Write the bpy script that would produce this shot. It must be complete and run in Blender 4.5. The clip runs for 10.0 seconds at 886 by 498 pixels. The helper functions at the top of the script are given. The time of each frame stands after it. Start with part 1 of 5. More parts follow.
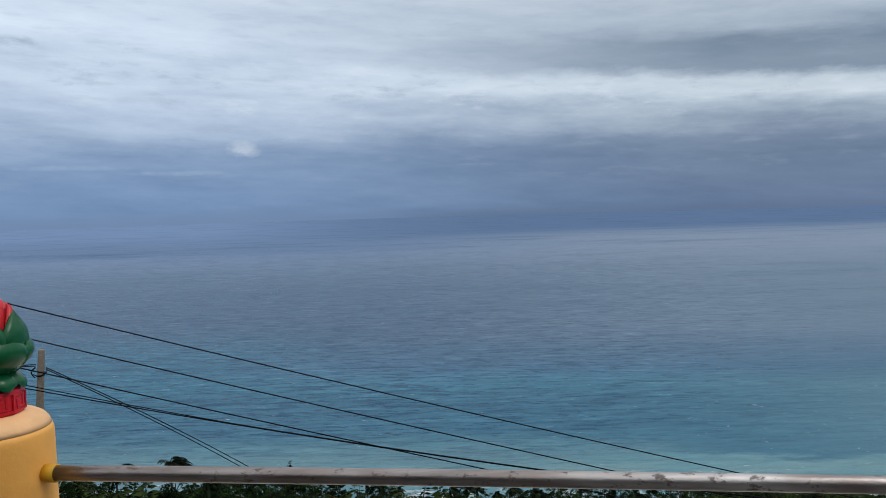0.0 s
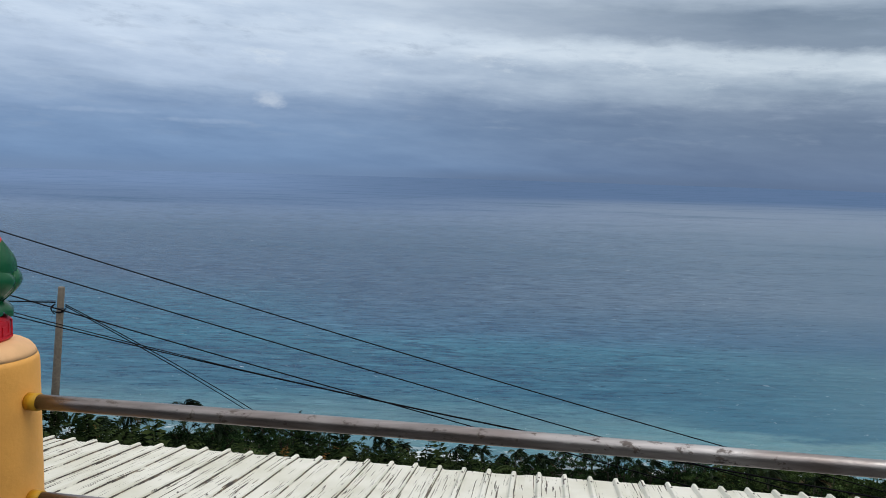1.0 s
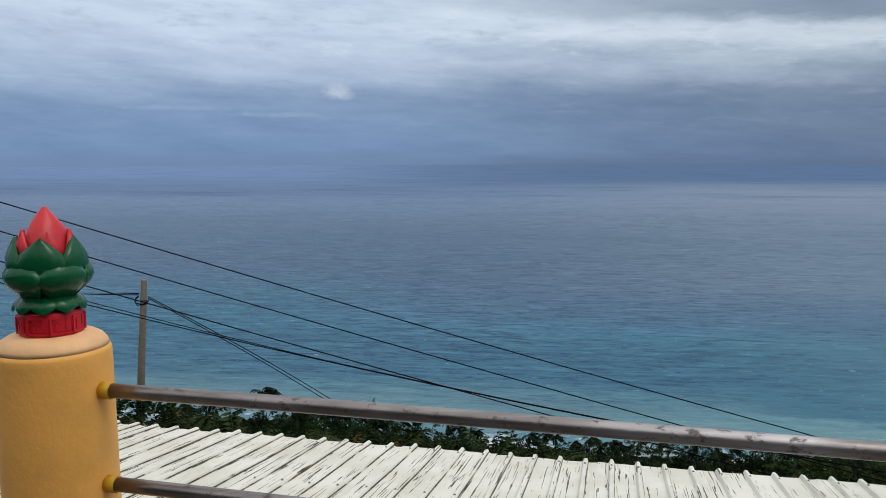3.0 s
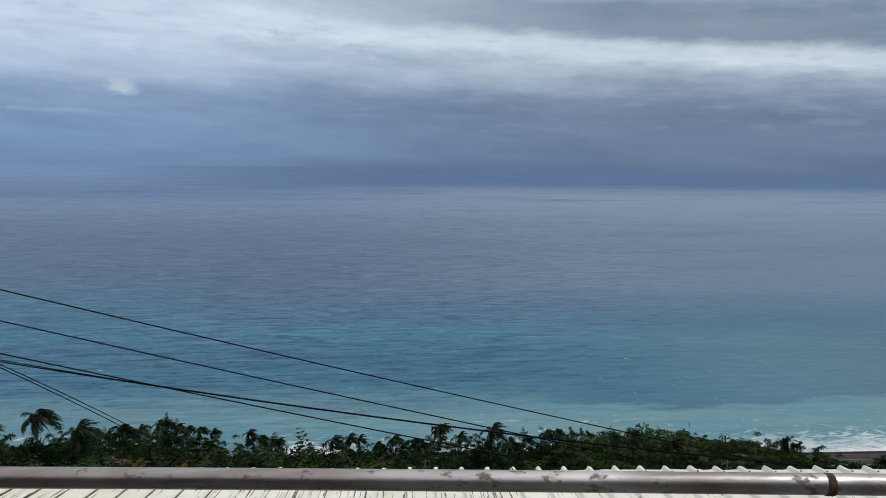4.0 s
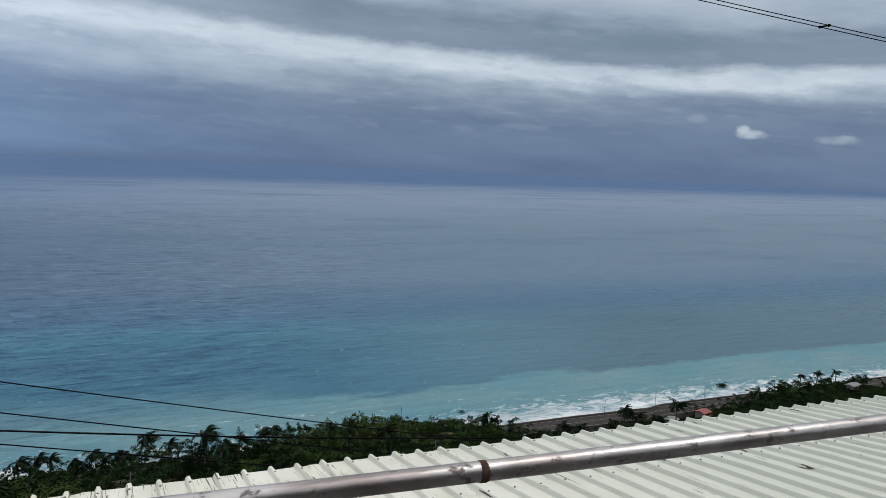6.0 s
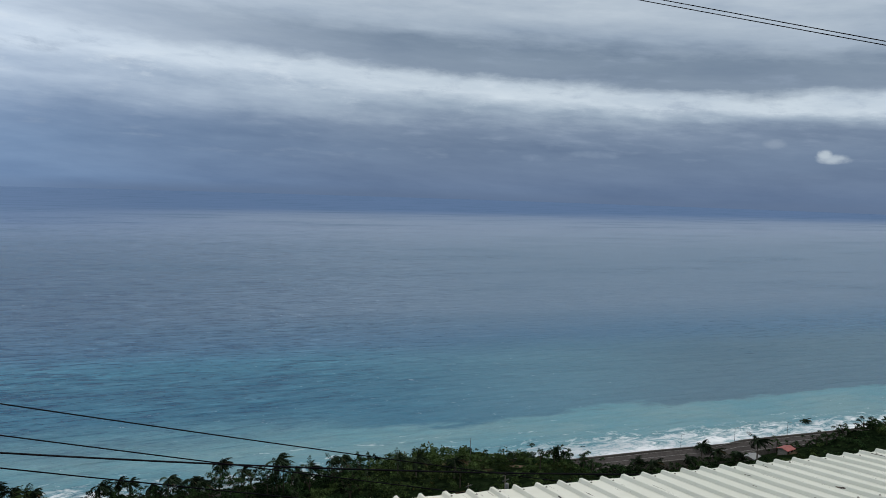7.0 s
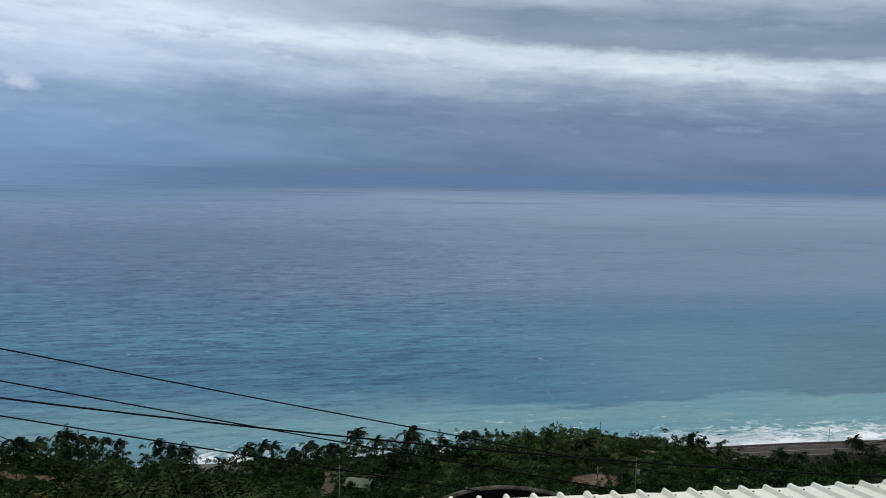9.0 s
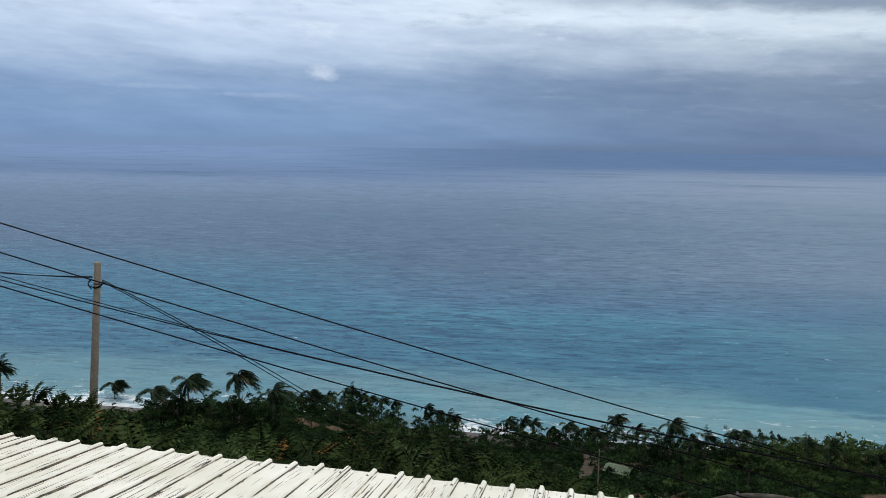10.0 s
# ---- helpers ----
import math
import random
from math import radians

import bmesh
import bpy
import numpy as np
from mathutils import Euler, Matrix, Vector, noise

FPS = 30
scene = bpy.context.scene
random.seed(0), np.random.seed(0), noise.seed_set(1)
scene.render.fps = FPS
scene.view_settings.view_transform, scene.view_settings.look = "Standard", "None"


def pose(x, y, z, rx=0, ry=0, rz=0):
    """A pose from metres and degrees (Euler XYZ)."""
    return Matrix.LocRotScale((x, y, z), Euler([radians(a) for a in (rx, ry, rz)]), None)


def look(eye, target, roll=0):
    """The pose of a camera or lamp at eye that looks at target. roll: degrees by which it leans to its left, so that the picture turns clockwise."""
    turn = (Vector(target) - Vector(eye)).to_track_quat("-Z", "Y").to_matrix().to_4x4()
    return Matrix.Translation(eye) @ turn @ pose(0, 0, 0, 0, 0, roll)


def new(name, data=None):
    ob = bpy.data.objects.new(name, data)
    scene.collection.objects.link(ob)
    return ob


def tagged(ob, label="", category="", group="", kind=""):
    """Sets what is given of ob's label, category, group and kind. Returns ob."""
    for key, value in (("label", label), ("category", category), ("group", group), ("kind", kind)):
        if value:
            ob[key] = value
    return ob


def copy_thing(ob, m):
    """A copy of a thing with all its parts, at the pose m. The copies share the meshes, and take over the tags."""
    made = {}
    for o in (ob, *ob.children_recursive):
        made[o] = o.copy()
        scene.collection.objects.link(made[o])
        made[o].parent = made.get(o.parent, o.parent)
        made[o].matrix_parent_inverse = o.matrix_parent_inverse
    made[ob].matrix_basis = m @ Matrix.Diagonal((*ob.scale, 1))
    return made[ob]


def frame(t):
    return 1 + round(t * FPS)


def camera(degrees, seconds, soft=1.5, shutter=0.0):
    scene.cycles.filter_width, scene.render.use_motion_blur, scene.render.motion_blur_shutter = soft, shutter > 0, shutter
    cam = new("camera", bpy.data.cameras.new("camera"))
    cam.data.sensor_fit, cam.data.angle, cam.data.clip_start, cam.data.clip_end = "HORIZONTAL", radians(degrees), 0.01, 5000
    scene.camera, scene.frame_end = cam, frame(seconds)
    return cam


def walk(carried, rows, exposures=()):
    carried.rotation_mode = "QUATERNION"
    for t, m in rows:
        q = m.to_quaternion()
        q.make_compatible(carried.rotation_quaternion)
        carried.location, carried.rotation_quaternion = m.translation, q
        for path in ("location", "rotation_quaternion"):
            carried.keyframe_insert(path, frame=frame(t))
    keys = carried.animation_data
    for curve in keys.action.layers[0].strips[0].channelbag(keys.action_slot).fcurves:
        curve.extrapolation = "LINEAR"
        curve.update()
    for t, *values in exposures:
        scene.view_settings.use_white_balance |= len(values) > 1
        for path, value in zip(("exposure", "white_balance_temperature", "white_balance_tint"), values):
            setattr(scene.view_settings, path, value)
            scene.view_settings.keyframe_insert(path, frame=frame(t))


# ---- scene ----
cam = camera(59.78, 10.0, soft=0.8)
PATH = [
    (0.0, -0.000, -0.001, 1.602, 0.06, -3.30, 1.64),
    (0.5, 0.058, 0.007, 1.597, 1.35, -4.64, -0.10),
    (1.0, 0.083, 0.007, 1.588, 1.79, -6.13, -1.63),
    (1.5, 0.086, 0.013, 1.581, 2.08, -7.19, -1.89),
    (2.0, 0.089, -0.007, 1.591, 3.26, -7.14, -1.93),
    (2.2, 0.095, -0.007, 1.589, 4.26, -6.93, -1.55),
    (3.3, 0.123, 0.091, 1.576, 6.95, -7.18, 0.32),
    (3.5, 0.137, 0.160, 1.569, 3.78, -6.96, 0.37),
    (4.0, 0.183, 0.344, 1.563, -7.99, -6.83, -0.83),
    (4.5, 0.246, 0.375, 1.561, -18.15, -6.90, -2.76),
    (5.0, 0.283, 0.379, 1.557, -24.66, -6.86, -3.28),
    (5.2, 0.293, 0.385, 1.555, -26.43, -6.94, -3.17),
    (6.3, 0.352, 0.433, 1.552, -29.01, -6.22, -2.40),
    (6.5, 0.391, 0.443, 1.556, -27.92, -5.48, -2.00),
    (7.0, 0.570, 0.471, 1.583, -23.74, -4.63, -1.84),
    (7.5, 0.737, 0.539, 1.571, -19.41, -5.61, -2.70),
    (8.0, 0.771, 0.687, 1.544, -16.83, -6.80, -2.09),
    (8.5, 0.755, 0.924, 1.562, -16.39, -6.72, -1.25),
    (9.0, 0.680, 1.043, 1.537, -14.07, -6.55, -1.53),
    (9.5, 0.615, 1.090, 1.525, -6.41, -7.49, -1.67),
    (9.8, 0.624, 1.132, 1.533, 0.89, -8.10, -1.33),
    (10.0, 0.643, 1.164, 1.543, 5.62, -8.32, -0.90),
]
walk(cam, [(r[0], pose(r[1], r[2], r[3], 90 + r[5], r[6], r[4])) for r in PATH],
     [(0.0, 0.0), (5.0, -0.01), (6.3, -0.05), (7.0, -0.04), (8.0, 0.07), (8.5, 0.10), (9.2, 0.16), (10.0, 0.21)])

# ---- sky and sun ----
SUN_ELEVATION, SUN_AZIMUTH = 58.0, 108.0


def build_world():
    w = bpy.data.worlds.new("overcast_sky")
    scene.world = w
    w.use_nodes = True
    nt = w.node_tree
    nt.nodes.clear()
    N, L = nt.nodes.new, nt.links.new

    def val(op, a, b=None, c=None, clamp=False):
        n = N("ShaderNodeMath")
        n.operation, n.use_clamp = op, clamp
        for i, v in enumerate((a, b, c)):
            if v is None:
                continue
            if isinstance(v, (int, float)):
                n.inputs[i].default_value = v
            else:
                L(v, n.inputs[i])
        return n.outputs[0]

    def span(v, a, b, lo=0.0, hi=1.0):
        n = N("ShaderNodeMapRange")
        n.interpolation_type = "SMOOTHSTEP"
        L(v, n.inputs[0])
        for i, x in enumerate((a, b, lo, hi)):
            n.inputs[i + 1].default_value = x
        return n.outputs[0]

    def ramp(v, stops):
        n = N("ShaderNodeValToRGB")
        L(v, n.inputs[0])
        e = n.color_ramp.elements
        while len(e) < len(stops):
            e.new(0.5)
        for k, (p, c) in zip(e, stops):
            k.position, k.color = p, (*c, 1)
        return n.outputs[0]

    def mix(f, a, b, kind="MIX"):
        n = N("ShaderNodeMix")
        n.data_type, n.blend_type = "RGBA", kind
        for s, v in ((n.inputs[0], f), (n.inputs[6], a), (n.inputs[7], b)):
            if isinstance(v, (int, float)):
                s.default_value = v
            elif isinstance(v, tuple):
                s.default_value = (*v, 1)
            else:
                L(v, s)
        return n.outputs[2]

    def fbm(x, y, z, detail=6.0, rough=0.55):
        v = N("ShaderNodeCombineXYZ")
        for i, s in enumerate((x, y, z)):
            if isinstance(s, (int, float)):
                v.inputs[i].default_value = s
            else:
                L(s, v.inputs[i])
        n = N("ShaderNodeTexNoise")
        L(v.outputs[0], n.inputs["Vector"])
        n.inputs["Scale"].default_value = 1.0
        n.inputs["Detail"].default_value = detail
        n.inputs["Roughness"].default_value = rough
        return val("SUBTRACT", n.outputs[0], 0.5)

    tc = N("ShaderNodeTexCoord")
    xyz = N("ShaderNodeSeparateXYZ")
    L(tc.outputs["Generated"], xyz.inputs[0])
    x, y, z = xyz.outputs
    az = val("MULTIPLY", val("ARCTAN2", val("MULTIPLY", x, -1.0), y), 57.296)
    el = val("ADD", val("MULTIPLY", val("ARCSINE", z), 57.296), 0.887)
    # slow folds, streaks and fine tufts of the cloud deck
    big = fbm(val("MULTIPLY", az, 0.035), val("MULTIPLY", el, 0.16), 3.1, 4.0)
    streak = fbm(val("MULTIPLY", az, 0.095), val("MULTIPLY", val("ADD", el, val("MULTIPLY", az, -0.05)), 0.52), 7.7, 8.0, 0.6)
    tuft = fbm(val("MULTIPLY", az, 0.33), val("MULTIPLY", el, 0.85), 1.3, 7.0, 0.62)
    lump = fbm(val("MULTIPLY", az, 0.62), val("MULTIPLY", el, 1.55), 4.6, 6.0, 0.62)
    tilt = val("ADD", 9.9, val("MULTIPLY", val("MINIMUM", val("MAXIMUM", az, -75.0), 30.0), 0.072))
    low = val("ADD", 6.1, val("MULTIPLY", val("MINIMUM", az, 12.0), 0.008))
    deep = val("MAXIMUM", val("SUBTRACT", tilt, low), 1.3)
    e = val("ADD", el, val("MULTIPLY", big, 1.6))
    e = val("ADD", e, val("MULTIPLY", streak, 2.0))
    e = val("ADD", e, val("MULTIPLY", tuft, 1.0))
    e = val("ADD", e, val("MULTIPLY", lump, 0.35))
    over = val("SUBTRACT", e, low)
    q = val("ADD", val("MINIMUM", over, 0.0), val("MULTIPLY", val("DIVIDE", over, deep, clamp=True), 2.0))
    q = val("ADD", q, val("MAXIMUM", val("SUBTRACT", over, deep), 0.0))
    q = val("SUBTRACT", q, 2.0)
    k = val("DIVIDE", val("ADD", q, 14.0), 28.0, clamp=True)
    at = lambda v: (v + 14.0) / 28.0
    right = ramp(k, [(at(-13), (0.135, 0.215, 0.35)), (at(-8.0), (0.130, 0.200, 0.335)), (at(-4.2), (0.140, 0.205, 0.325)), (at(-2.6), (0.185, 0.25, 0.365)),
                     (at(-1.3), (0.36, 0.445, 0.55)), (at(-0.2), (0.59, 0.68, 0.77)), (at(0.6), (0.55, 0.64, 0.73)), (at(1.35), (0.215, 0.28, 0.375)),
                     (at(2.8), (0.205, 0.27, 0.36)), (at(4.2), (0.36, 0.44, 0.54)), (at(6.5), (0.46, 0.54, 0.63)), (at(13), (0.58, 0.66, 0.73))])
    left = ramp(k, [(at(-13), (0.15, 0.265, 0.47)), (at(-8.5), (0.165, 0.28, 0.485)), (at(-5.0), (0.19, 0.305, 0.51)), (at(-3.4), (0.24, 0.35, 0.545)),
                    (at(-2.2), (0.33, 0.44, 0.62)), (at(-1.4), (0.48, 0.59, 0.76)), (at(-0.4), (0.60, 0.71, 0.86)), (at(2.0), (0.68, 0.79, 0.93)), (at(5.0), (0.58, 0.68, 0.81)), (at(8.0), (0.60, 0.68, 0.78)), (at(13), (0.62, 0.69, 0.78))])
    col = mix(span(az, 24.0, -26.0), left, right)
    # streak contrast
    col = mix(1.0, col, ramp(val("ADD", val("MULTIPLY", streak, 1.3), 0.5), [(0.2, (0.80, 0.83, 0.87)), (0.5, (1, 1, 1)), (0.85, (1.20, 1.17, 1.13))]), "MULTIPLY")

    # ragged grey-blue tufts inside the bright deck, soft folds below it
    rag = fbm(val("MULTIPLY", az, 0.21), val("MULTIPLY", val("ADD", el, val("MULTIPLY", az, -0.05)), 0.62), 11.2, 9.0, 0.66)
    fold = fbm(val("MULTIPLY", az, 0.30), val("MULTIPLY", val("ADD", el, val("MULTIPLY", az, -0.02)), 1.5), 5.4, 5.0, 0.55)
    grey = val("MULTIPLY", span(rag, 0.02, 0.26, 0.0, 0.62), val("MULTIPLY", span(q, -2.2, -0.4), span(q, 1.3, 0.5)))
    col = mix(grey, col, (0.30, 0.375, 0.49))
    lit = val("MULTIPLY", span(rag, -0.04, -0.24, 0.0, 0.5), val("MULTIPLY", span(q, -2.4, -0.8), span(q, 1.1, 0.4)))
    col = mix(lit, col, (0.74, 0.82, 0.90))
    soft = val("MULTIPLY", span(fold, 0.02, 0.30, 0.0, 0.30), span(el, 1.8, 3.6))
    col = mix(soft, col, (0.34, 0.42, 0.55))

    # small detached cumulus low over the water
    def puff(a, e, wide, high, strength, tint):
        nonlocal col
        da = val("DIVIDE", val("SUBTRACT", az, a), wide)
        de = val("DIVIDE", val("SUBTRACT", el, e), high)
        d = val("ADD", val("MULTIPLY", da, da), val("MULTIPLY", de, de))
        d = val("ADD", d, val("MULTIPLY", fbm(val("MULTIPLY", az, 0.8), val("MULTIPLY", el, 1.5), a, 5.0, 0.55), 2.6))
        col = mix(span(d, 1.2, -0.3, 0.0, strength), col, tint)

    puff(14.3, 5.3, 1.4, 0.65, 1.0, (0.47, 0.56, 0.70))
    puff(-50.3, 3.5, 1.1, 0.36, 0.9, (0.46, 0.54, 0.63))
    puff(-49.9, 3.85, 0.5, 0.34, 0.9, (0.50, 0.58, 0.66))
    puff(-46.7, 4.5, 0.8, 0.4, 0.6, (0.30, 0.37, 0.48))
    puff(-55.8, 3.3, 1.5, 0.33, 0.7, (0.36, 0.44, 0.54))
    puff(-30.4, 3.2, 1.0, 0.32, 0.32, (0.30, 0.38, 0.52))
    puff(-34.5, 3.5, 2.6, 0.3, 0.35, (0.28, 0.36, 0.49))
    puff(19.0, 3.6, 3.6, 0.22, 0.5, (0.33, 0.44, 0.63))
    puff(26.0, 4.0, 4.0, 0.2, 0.45, (0.33, 0.44, 0.63))
    # the far bank sits on the horizon in the east and melts into haze in the west
    east = span(az, 14.0, -4.0)
    col = mix(val("MULTIPLY", span(el, 0.95, -0.1), val("MULTIPLY", east, 0.85)), col, (0.112, 0.172, 0.290))
    west = val("SUBTRACT", 1.0, east)
    col = mix(val("MULTIPLY", span(el, 1.6, -0.1), val("MULTIPLY", west, 0.85)), col, (0.165, 0.255, 0.42))
    # the deck brightens towards the zenith
    col = mix(span(el, 14.0, 42.0), col, (ZENITH, ZENITH * 1.01, ZENITH * 1.03))
    # clear sky shows faintly through the deck
    sky = N("ShaderNodeTexSky")
    sky.sky_type, sky.sun_disc = "NISHITA", False
    sky.sun_elevation, sky.sun_rotation = radians(SUN_ELEVATION), radians(SUN_AZIMUTH)
    thin = mix(1.0, sky.outputs[0], (0.08, 0.08, 0.08), "MULTIPLY")
    col = mix(0.06, col, thin)
    bg = N("ShaderNodeBackground")
    bg.inputs[1].default_value = 1.0
    L(col, bg.inputs[0])
    out = N("ShaderNodeOutputWorld")
    L(bg.outputs[0], out.inputs[0])


ZENITH = 1.0
build_world()

lamp = bpy.data.lights.new("sun", "SUN")
lamp.energy, lamp.angle, lamp.color = 0.95, radians(25), (1.0, 0.96, 0.9)
sun = new("sun", lamp)
_a, _e = radians(SUN_AZIMUTH), radians(SUN_ELEVATION)
sun.matrix_world = look((30 * math.sin(_a) * math.cos(_e), 30 * math.cos(_a) * math.cos(_e), 30 * math.sin(_e)), (0, 0, 0))

# ---- materials ----
class Nodes:
    """A small builder for procedural materials."""

    def __init__(self, name):
        self.mat = bpy.data.materials.new(name)
        self.mat.use_nodes = True
        self.nt = self.mat.node_tree
        self.bsdf = self.nt.nodes["Principled BSDF"]

    def put(self, socket, v):
        if isinstance(v, (int, float)):
            socket.default_value = v
        elif isinstance(v, tuple):
            socket.default_value = (*v, 1) if len(socket.default_value) == 4 and len(v) == 3 else v
        else:
            self.nt.links.new(v, socket)

    def set(self, **kw):
        for key, v in kw.items():
            self.put(self.bsdf.inputs[key.replace("_", " ")], v)
        return self

    def math(self, op, a, b=0.0, clamp=False):
        n = self.nt.nodes.new("ShaderNodeMath")
        n.operation, n.use_clamp = op, clamp
        self.put(n.inputs[0], a)
        self.put(n.inputs[1], b)
        return n.outputs[0]

    def where(self, kind="Object"):
        return self.nt.nodes.new("ShaderNodeTexCoord").outputs[kind]

    def position(self):
        return self.nt.nodes.new("ShaderNodeNewGeometry").outputs["Position"]

    def xyz(self, v):
        n = self.nt.nodes.new("ShaderNodeSeparateXYZ")
        self.put(n.inputs[0], v)
        return n.outputs

    def scaled(self, v, sx, sy, sz, rz=0.0):
        n = self.nt.nodes.new("ShaderNodeMapping")
        self.put(n.inputs[0], v)
        n.inputs[2].default_value = (0, 0, rz)
        n.inputs[3].default_value = (sx, sy, sz)
        return n.outputs[0]

    def shifted(self, v, w):
        n = self.nt.nodes.new("ShaderNodeVectorMath")
        n.operation = "ADD"
        self.put(n.inputs[0], v)
        self.put(n.inputs[1], w)
        return n.outputs[0]

    def noise(self, v, scale, detail=5.0, rough=0.55, distortion=0.0):
        n = self.nt.nodes.new("ShaderNodeTexNoise")
        self.put(n.inputs["Vector"], v)
        n.inputs["Scale"].default_value = scale
        n.inputs["Detail"].default_value = detail
        n.inputs["Roughness"].default_value = rough
        n.inputs["Distortion"].default_value = distortion
        return n.outputs[0]

    def span(self, v, a, b, lo=0.0, hi=1.0):
        n = self.nt.nodes.new("ShaderNodeMapRange")
        n.interpolation_type = "SMOOTHSTEP"
        self.put(n.inputs[0], v)
        for i, x in enumerate((a, b, lo, hi)):
            n.inputs[i + 1].default_value = x
        return n.outputs[0]

    def mix(self, f, a, b, kind="MIX"):
        n = self.nt.nodes.new("ShaderNodeMix")
        n.data_type, n.blend_type = "RGBA", kind
        self.put(n.inputs[0], f)
        self.put(n.inputs[6], a)
        self.put(n.inputs[7], b)
        return n.outputs[2]

    def random(self):
        return self.nt.nodes.new("ShaderNodeObjectInfo").outputs["Random"]

    def island(self):
        return self.nt.nodes.new("ShaderNodeNewGeometry").outputs["Random Per Island"]

    def bump(self, height, distance, strength=1.0):
        n = self.nt.nodes.new("ShaderNodeBump")
        n.inputs["Strength"].default_value = strength
        n.inputs["Distance"].default_value = distance
        self.put(n.inputs["Height"], height)
        self.put(self.bsdf.inputs["Normal"], n.outputs[0])
        return self


def plain_material(name, c, rough=0.6, metal=0.0, grain=30.0, spread=0.25, relief=0.002, gloss=0.5):
    """Two scales of variation on one colour."""
    m = Nodes(name)
    p = m.where()
    a = m.noise(p, grain)
    b = m.noise(p, grain * 0.13, 3.0)
    dark = tuple(v * (1 - spread) for v in c)
    lite = tuple(min(1.0, v * (1 + spread)) for v in c)
    col = m.mix(m.span(a, 0.3, 0.7), dark, lite)
    col = m.mix(m.span(b, 0.35, 0.7, 0.0, 0.5), col, dark)
    m.set(Base_Color=col, Roughness=rough, Metallic=metal, Specular_IOR_Level=gloss).bump(a, relief)
    return m.mat


def sea_material():
    m = Nodes("sea_water")
    p = m.position()
    X, Y, Z = m.xyz(p)
    rag = m.noise(m.scaled(p, 0.012, 0.03, 1), 1.0, 6.0, 0.6)
    rag2 = m.noise(m.scaled(p, 0.05, 0.13, 1), 1.0, 5.0, 0.6)
    shore = m.math("SUBTRACT", m.math("ADD", Y, m.math("MULTIPLY", X, 0.055)), 203.0)
    off = m.math("ADD", shore, m.math("MULTIPLY", m.math("SUBTRACT", rag, 0.5), 30.0))
    off2 = m.math("ADD", shore, m.math("MULTIPLY", m.math("SUBTRACT", rag2, 0.5), 14.0))
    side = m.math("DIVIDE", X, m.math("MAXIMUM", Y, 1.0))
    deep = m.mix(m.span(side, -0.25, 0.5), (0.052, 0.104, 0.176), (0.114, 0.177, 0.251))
    blue, turq, pale = (0.050, 0.128, 0.215), (0.045, 0.182, 0.262), (0.145, 0.262, 0.292)
    # specular fades out far off, so the sky's reflection is put into these colours
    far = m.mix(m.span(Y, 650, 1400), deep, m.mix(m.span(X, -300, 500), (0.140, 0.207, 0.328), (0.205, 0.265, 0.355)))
    # the cloud bank's shade is painted into the water as darker blue at the horizon
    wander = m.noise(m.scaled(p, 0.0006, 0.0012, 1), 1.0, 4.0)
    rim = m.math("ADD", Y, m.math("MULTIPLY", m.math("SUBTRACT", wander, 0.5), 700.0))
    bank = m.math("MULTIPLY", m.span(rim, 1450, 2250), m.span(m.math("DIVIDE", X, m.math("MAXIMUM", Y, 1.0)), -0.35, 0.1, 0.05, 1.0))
    # haze over the western horizon, painted into the water colour
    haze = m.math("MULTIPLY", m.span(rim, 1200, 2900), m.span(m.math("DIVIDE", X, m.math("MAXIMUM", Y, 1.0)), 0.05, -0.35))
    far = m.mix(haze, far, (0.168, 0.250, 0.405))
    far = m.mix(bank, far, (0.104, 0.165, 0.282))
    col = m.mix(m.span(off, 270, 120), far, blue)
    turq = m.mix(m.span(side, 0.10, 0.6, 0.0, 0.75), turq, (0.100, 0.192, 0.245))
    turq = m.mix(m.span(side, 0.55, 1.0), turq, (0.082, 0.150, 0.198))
    col = m.mix(m.span(off, 165, 95), col, turq)
    col = m.mix(m.math("MULTIPLY", m.span(off, 140, 90, 0.0, 0.95), m.span(X, 190, 40, 0.12, 1.0)), col, (0.036, 0.126, 0.198))
    col = m.mix(m.math("MULTIPLY", m.math("MULTIPLY", m.span(off, 320, 150), m.span(off, 60, 120)), m.span(X, -30, -140, 0.0, 0.75)), col, (0.026, 0.125, 0.195))
    # clouded water off the beach: ragged edge on the open side, soft under the palms
    murk = m.noise(m.scaled(p, 0.022, 0.05, 1), 1.0, 8.0, 0.66)
    edge = m.math("ADD", off, m.math("MULTIPLY", m.math("SUBTRACT", murk, 0.5), 40.0))
    sharp = m.span(edge, 28.5, 22)
    gentle = m.span(edge, 56, 14)
    east = m.span(X, 45, 95)
    col = m.mix(m.math("ADD", m.math("MULTIPLY", sharp, east), m.math("MULTIPLY", gentle, m.math("SUBTRACT", 1.0, east))), col, m.mix(m.span(murk, 0.38, 0.62), (0.105, 0.240, 0.29), pale))
    # broad drifting patches
    drift = m.noise(m.scaled(p, 0.004, 0.012, 1), 1.0, 4.0)
    col = m.mix(m.span(drift, 0.45, 0.75, 0.0, 0.30), col, (0.025, 0.085, 0.145))
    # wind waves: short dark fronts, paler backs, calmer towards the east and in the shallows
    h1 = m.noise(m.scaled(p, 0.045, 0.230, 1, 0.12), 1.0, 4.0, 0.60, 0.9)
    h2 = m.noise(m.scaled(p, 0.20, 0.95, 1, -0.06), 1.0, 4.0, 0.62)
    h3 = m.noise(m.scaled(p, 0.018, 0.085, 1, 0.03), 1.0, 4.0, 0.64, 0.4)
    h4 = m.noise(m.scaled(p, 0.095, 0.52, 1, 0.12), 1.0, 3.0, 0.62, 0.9)
